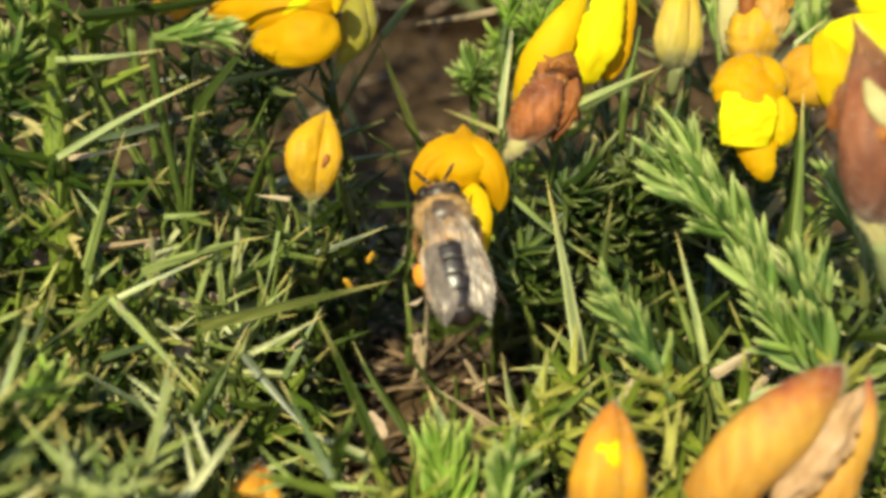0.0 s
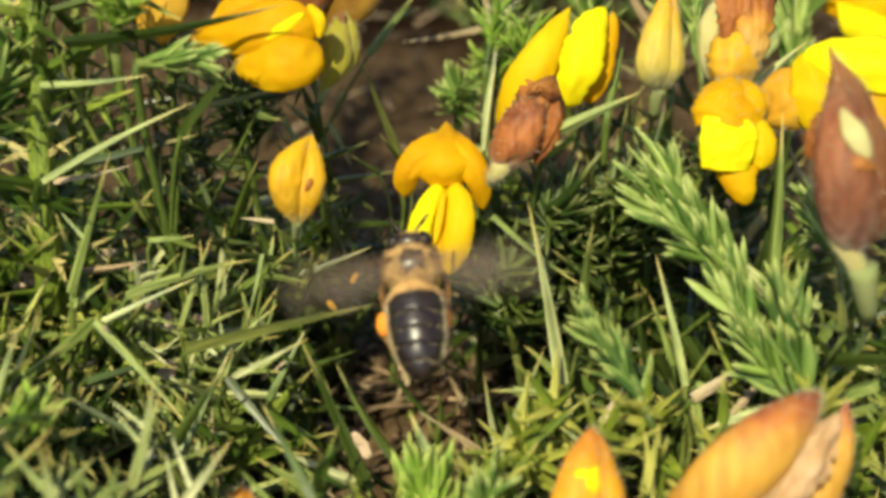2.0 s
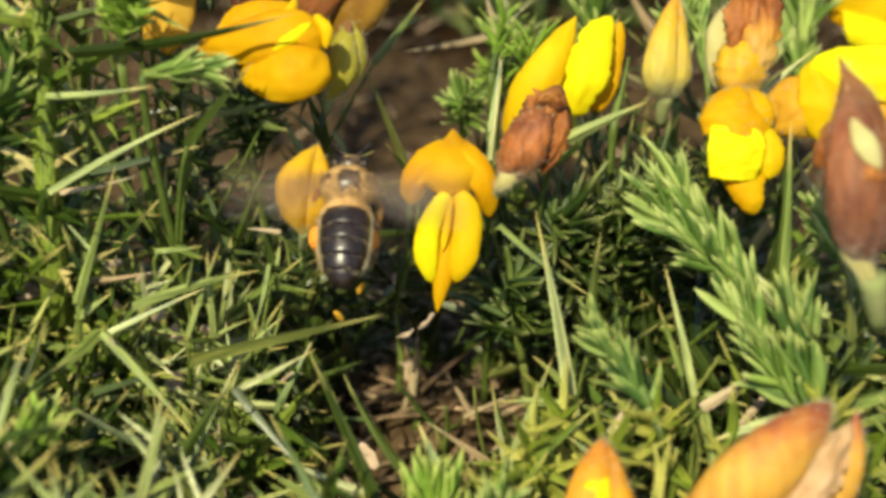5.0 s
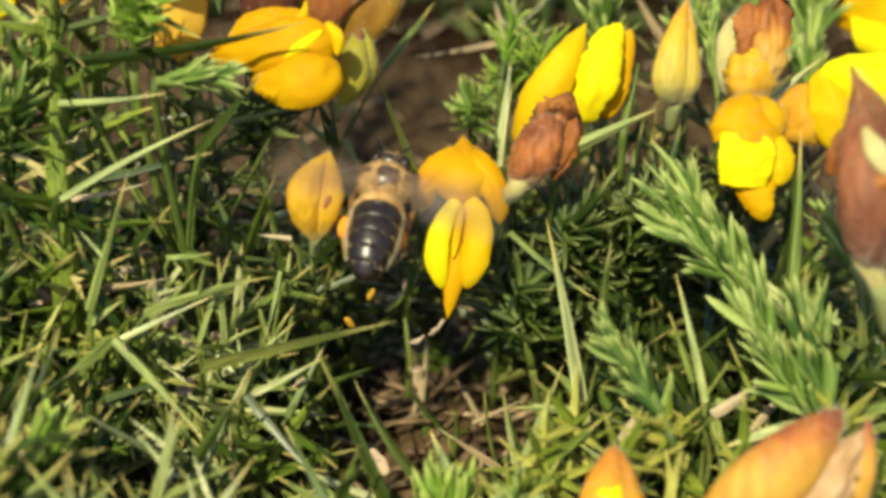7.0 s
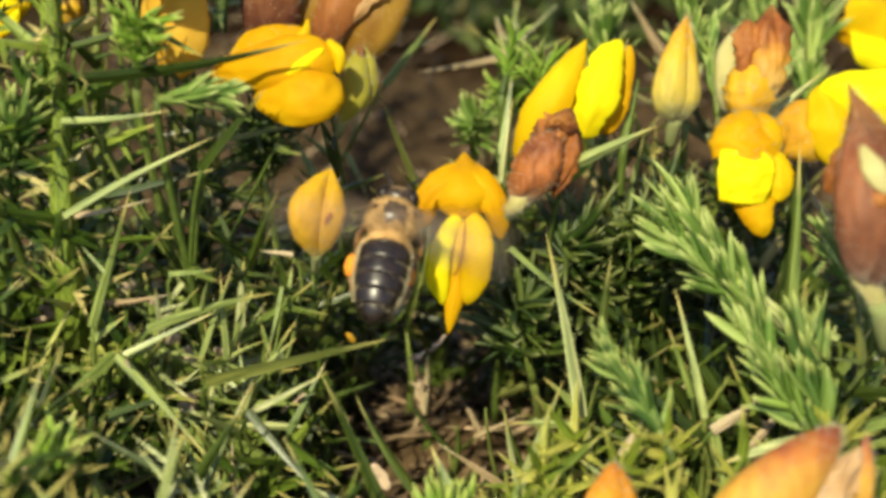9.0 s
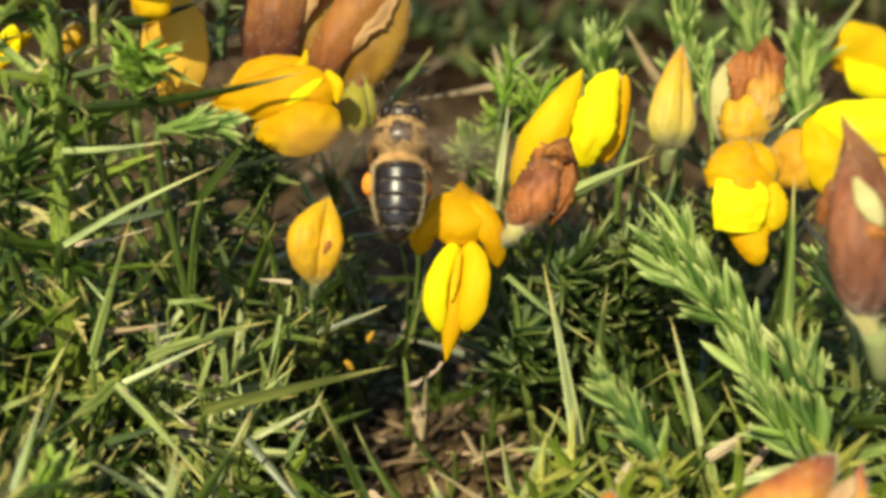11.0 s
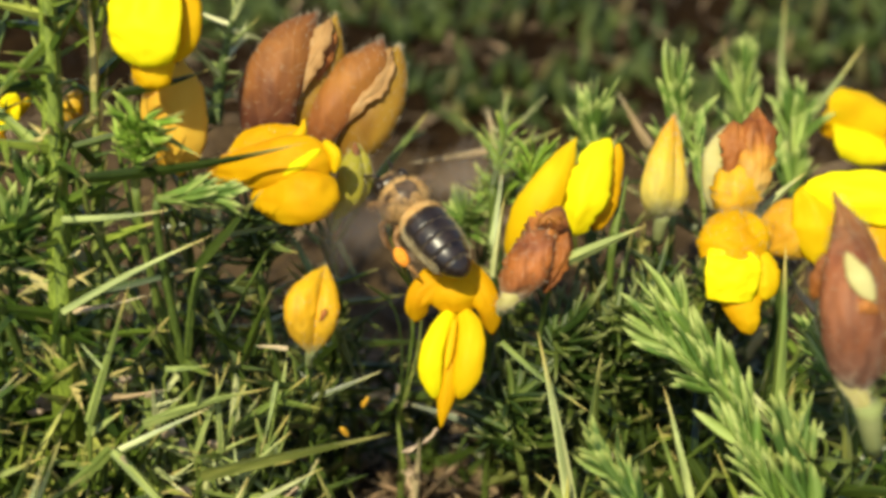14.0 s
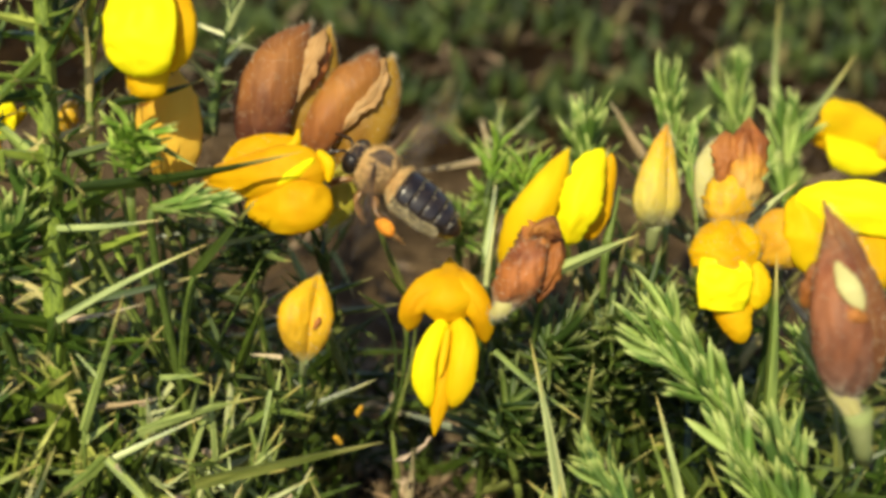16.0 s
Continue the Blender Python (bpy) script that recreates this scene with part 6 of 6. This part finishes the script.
def honeybee():
    bee = thing("honeybee", Matrix.Identity(4), "tawny honeybee with glossy dark abdomen and orange pollen loads", "bee")
    tho = ball((0, 0.1, 0), 2.1, (1.05, 0.78, 0.92))
    thorax = part("thorax", (*tho, M_THORAX), bee)
    fur = hairs(tho, 5200, 0.66, 0.036, 3, (0, -0.25, 0), lambda p, n: (p.x ** 2 + (p.y - 0.2) ** 2) * (1 + 0.4 * math.sin(5 * p.x)) > 1.0 or p.z < 0, 0.45)
    tagged(part("fur", (*fur, M_FUR), thorax), "tawny fur", kind="stuff")
    # abdomen: six overlapping plates
    L, Y0 = 8.0, -1.45
    bounds = (0.0, 0.17, 0.34, 0.51, 0.68, 0.84, 1.0)
    abd = part("abdomen", (*moved(lathe([(-L * i / 20, max(0.05, abdomen_radius(i / 20) - 0.12)) for i in range(21)], 20, 0.86, 0.008), Matrix.Translation((0, Y0, -0.2))), M_BAND), bee)
    for s0, s1 in zip(bounds, bounds[1:]):
        pr = []
        for i in range(7):
            s = s0 + (s1 - s0 - 0.006) * i / 6
            lift = 0.010 * (i / 6) if s1 < 1 else 0
            pr.append((-L * s, max(0.05, abdomen_radius(s) + lift - (0.03 if i == 6 else 0))))
        pc = moved(lathe(pr, 24, 0.86, 0.008), Matrix.Translation((0, Y0, -0.2)))
        part("plate", (*pc, M_CHITIN), abd, None, "glossy dark plate")
    whole = moved(lathe([(-L * i / 20, max(0.05, abdomen_radius(i / 20))) for i in range(21)], 22, 0.86, 0.008), Matrix.Translation((0, Y0, -0.2)))
    fr = hairs(whole, 2400, 0.42, 0.036, 8, (0, -0.5, 0.1), lambda p, n: n.z < 0.25 and abs(n.y) < 0.9 and p.y > Y0 - 0.78 * L, 0.22)
    tagged(part("fringe", (*fr, M_FRINGE), abd), "pale hair fringe", kind="stuff")
    fr = hairs(whole, 1500, 0.7, 0.04, 9, (0, -0.8, 0.2), lambda p, n: p.y > Y0 - 1.0 and n.z > -0.2, 0.25)
    tagged(part("fringe", (*fr, M_FUR), abd), kind="stuff")
    for k in range(2, 6):
        yb = Y0 - L * bounds[k]
        fr = hairs(whole, 110, 0.34, 0.020, 20 + k, (0, -1.2, 0), lambda p, n: abs(p.y - yb) < 0.2 and n.z > 0.1, 0.3)
        tagged(part("hair_band", (*fr, M_FRINGE), abd), kind="stuff")
    # head
    hd = ball((0, 2.3, -0.25), 1.35, (1.25, 0.72, 1.0))
    head = part("head", (*hd, M_CHITIN), bee)
    for sgn in (1, -1):
        part("eye", (*moved(ball((0, 0, 0), 1.1, (0.6, 0.78, 1.0)), Matrix.Translation((sgn * 1.25, 2.4, -0.1)) @ Matrix.Rotation(radians(sgn * 20), 4, "Z")), M_EYE), head, None, "large dark eye")
        pts = [(sgn * 0.35, 2.95, -0.1), (sgn * 0.8, 3.5, 0.4), (sgn * 1.1, 3.9, 0.2), (sgn * 1.5, 4.8, -0.5), (sgn * 1.7, 5.2, -0.9)]
        part("antenna", (*tube(pts, [0.13, 0.13, 0.16, 0.15, 0.1], 6), M_CHITIN), head)
    fr = hairs(hd, 220, 0.30, 0.026, 12, (0, 0.2, 0.3), lambda p, n: n.z > -0.2 and abs(p.x) < 1.35, 0.4)
    tagged(part("fur", (*fr, M_FUR), head), kind="stuff")
    # legs
    for sgn in (1, -1):
        plan = (((0.9, 1.2, -1.4), (2.0, 2.2, -1.6), (1.9, 2.9, -2.9), (1.3, 3.2, -3.8)),
                ((1.1, 0.1, -1.5), (2.5, 0.2, -2.2), (2.8, -0.9, -3.2), (2.6, -1.7, -4.0)),
                ((1.2, -1.0, -1.4), (2.5, -2.0, -2.0), (2.7, -4.0, -2.9), (2.3, -5.8, -3.6)))
        for n, (p0, p1, p2, p3) in enumerate(plan):
            pts = [(sgn * p[0], p[1], p[2]) for p in (p0, p1, p2, p3)]
            mid = [Vector(pts[0]).lerp(Vector(pts[1]), 0.5), Vector(pts[1]).lerp(Vector(pts[2]), 0.5), Vector(pts[2]).lerp(Vector(pts[3]), 0.5)]
            line = [pts[0], mid[0], pts[1], mid[1], pts[2], mid[2], pts[3]]
            pc = tube(line, [0.28, 0.34, 0.26, 0.34, 0.24, 0.22, 0.07], 8)
            leg = part("leg", (*pc, M_LEG), bee)
            fr = hairs(pc, 130, 0.35, 0.02, 30 + n, (0, -0.3, -0.2), None, 0.4)
            tagged(part("fur", (*fr, M_FUR), leg), kind="stuff")
            if n == 2:
                v, f = ball((0, 0, 0), 0.9, (0.72, 1.15, 0.85), 10, 14)
                v = [tuple(Vector(p) * (1 + 0.12 * noise.noise(Vector(p) * 2.2))) for p in v]
                part("pollen_load", (*moved((v, f), Matrix.Translation(((2.25 if sgn > 0 else -2.75), -3.5, -2.7)) @ Matrix.Rotation(radians(15), 4, "X")), M_POLLEN), leg, None, "orange pollen load")
    wings = []
    for sgn in (1, -1):
        w = part("wing", (*wing_mesh(10.2, 3.7, sgn), M_WING), bee, Matrix.Translation((sgn * 1.3, 0.5, 1.8)), "clear brown-tinged wing")
        part("vein", (*veins(10.2, 3.7, sgn), M_VEIN), w)
        hw = part("hind_wing", (*wing_mesh(6.4, 2.2, sgn), M_WING), w, Matrix.Translation((sgn * 0.1, -0.9, -0.12)) @ Matrix.Rotation(radians(-sgn * 14), 4, "Z"))
        wings.append(w)
    return bee, wings


BEE, WINGS = honeybee()

def motions():
    # the bloom is weighed down while the bee clings to it, and springs back
    rest = NODDING.matrix_basis.copy()
    pivot = rest.translation.copy()
    rows = []
    for s, sag, tip in ((0.0, 2.6, -4), (0.5, 2.6, -4), (1.0, 2.2, -3), (1.5, 1.9, -3), (1.8, 0.9, -1), (2.0, 0.2, 0), (2.2, -0.15, 1), (2.5, 0.0, 0), (9.0, 0.0, 0), (16.0, 0.0, 0)):
        lower = Matrix.Translation(Vector((0, -0.59, -0.81)) * sag * MM)
        rows.append((s, lower @ Matrix.Translation(pivot) @ Matrix.Rotation(radians(tip), 4, "X") @ Matrix.Translation(-pivot) @ rest))
    walk(NODDING, rows)
    walk(BEE, [(t, pose(x * MM, y * MM, z * MM, rx, ry, rz)) for t, x, y, z, rx, ry, rz in BEE_ROWS])
    for w, sgn in zip(WINGS, (1, -1)):
        hinge = Vector((sgn * 1.3, 0.5, 1.8)) * MM
        rest = (76, 71, 63, 48) if sgn > 0 else (80, 75, 64, 50)
        rows = [(s, pose(*hinge, 9 if sgn > 0 else 0, -sgn * up, -sgn * sweep)) for s, up, sweep in zip((0.0, 0.4, 0.6, 0.8), (-4, -4, -3, 2), rest)]
        n = 28
        while n <= 480:
            t = n / 30
            beat = (0, 40, -40)[n % 3]
            sweep = 10
            if t < 1.5:
                beat, sweep = 0.45 * beat, 24
            rows.append((t, pose(*hinge, 48 + 0.3 * beat, -sgn * (12 + beat), -sgn * (sweep - 0.3 * beat))))
            n += 1
        walk(w, rows)


motions()
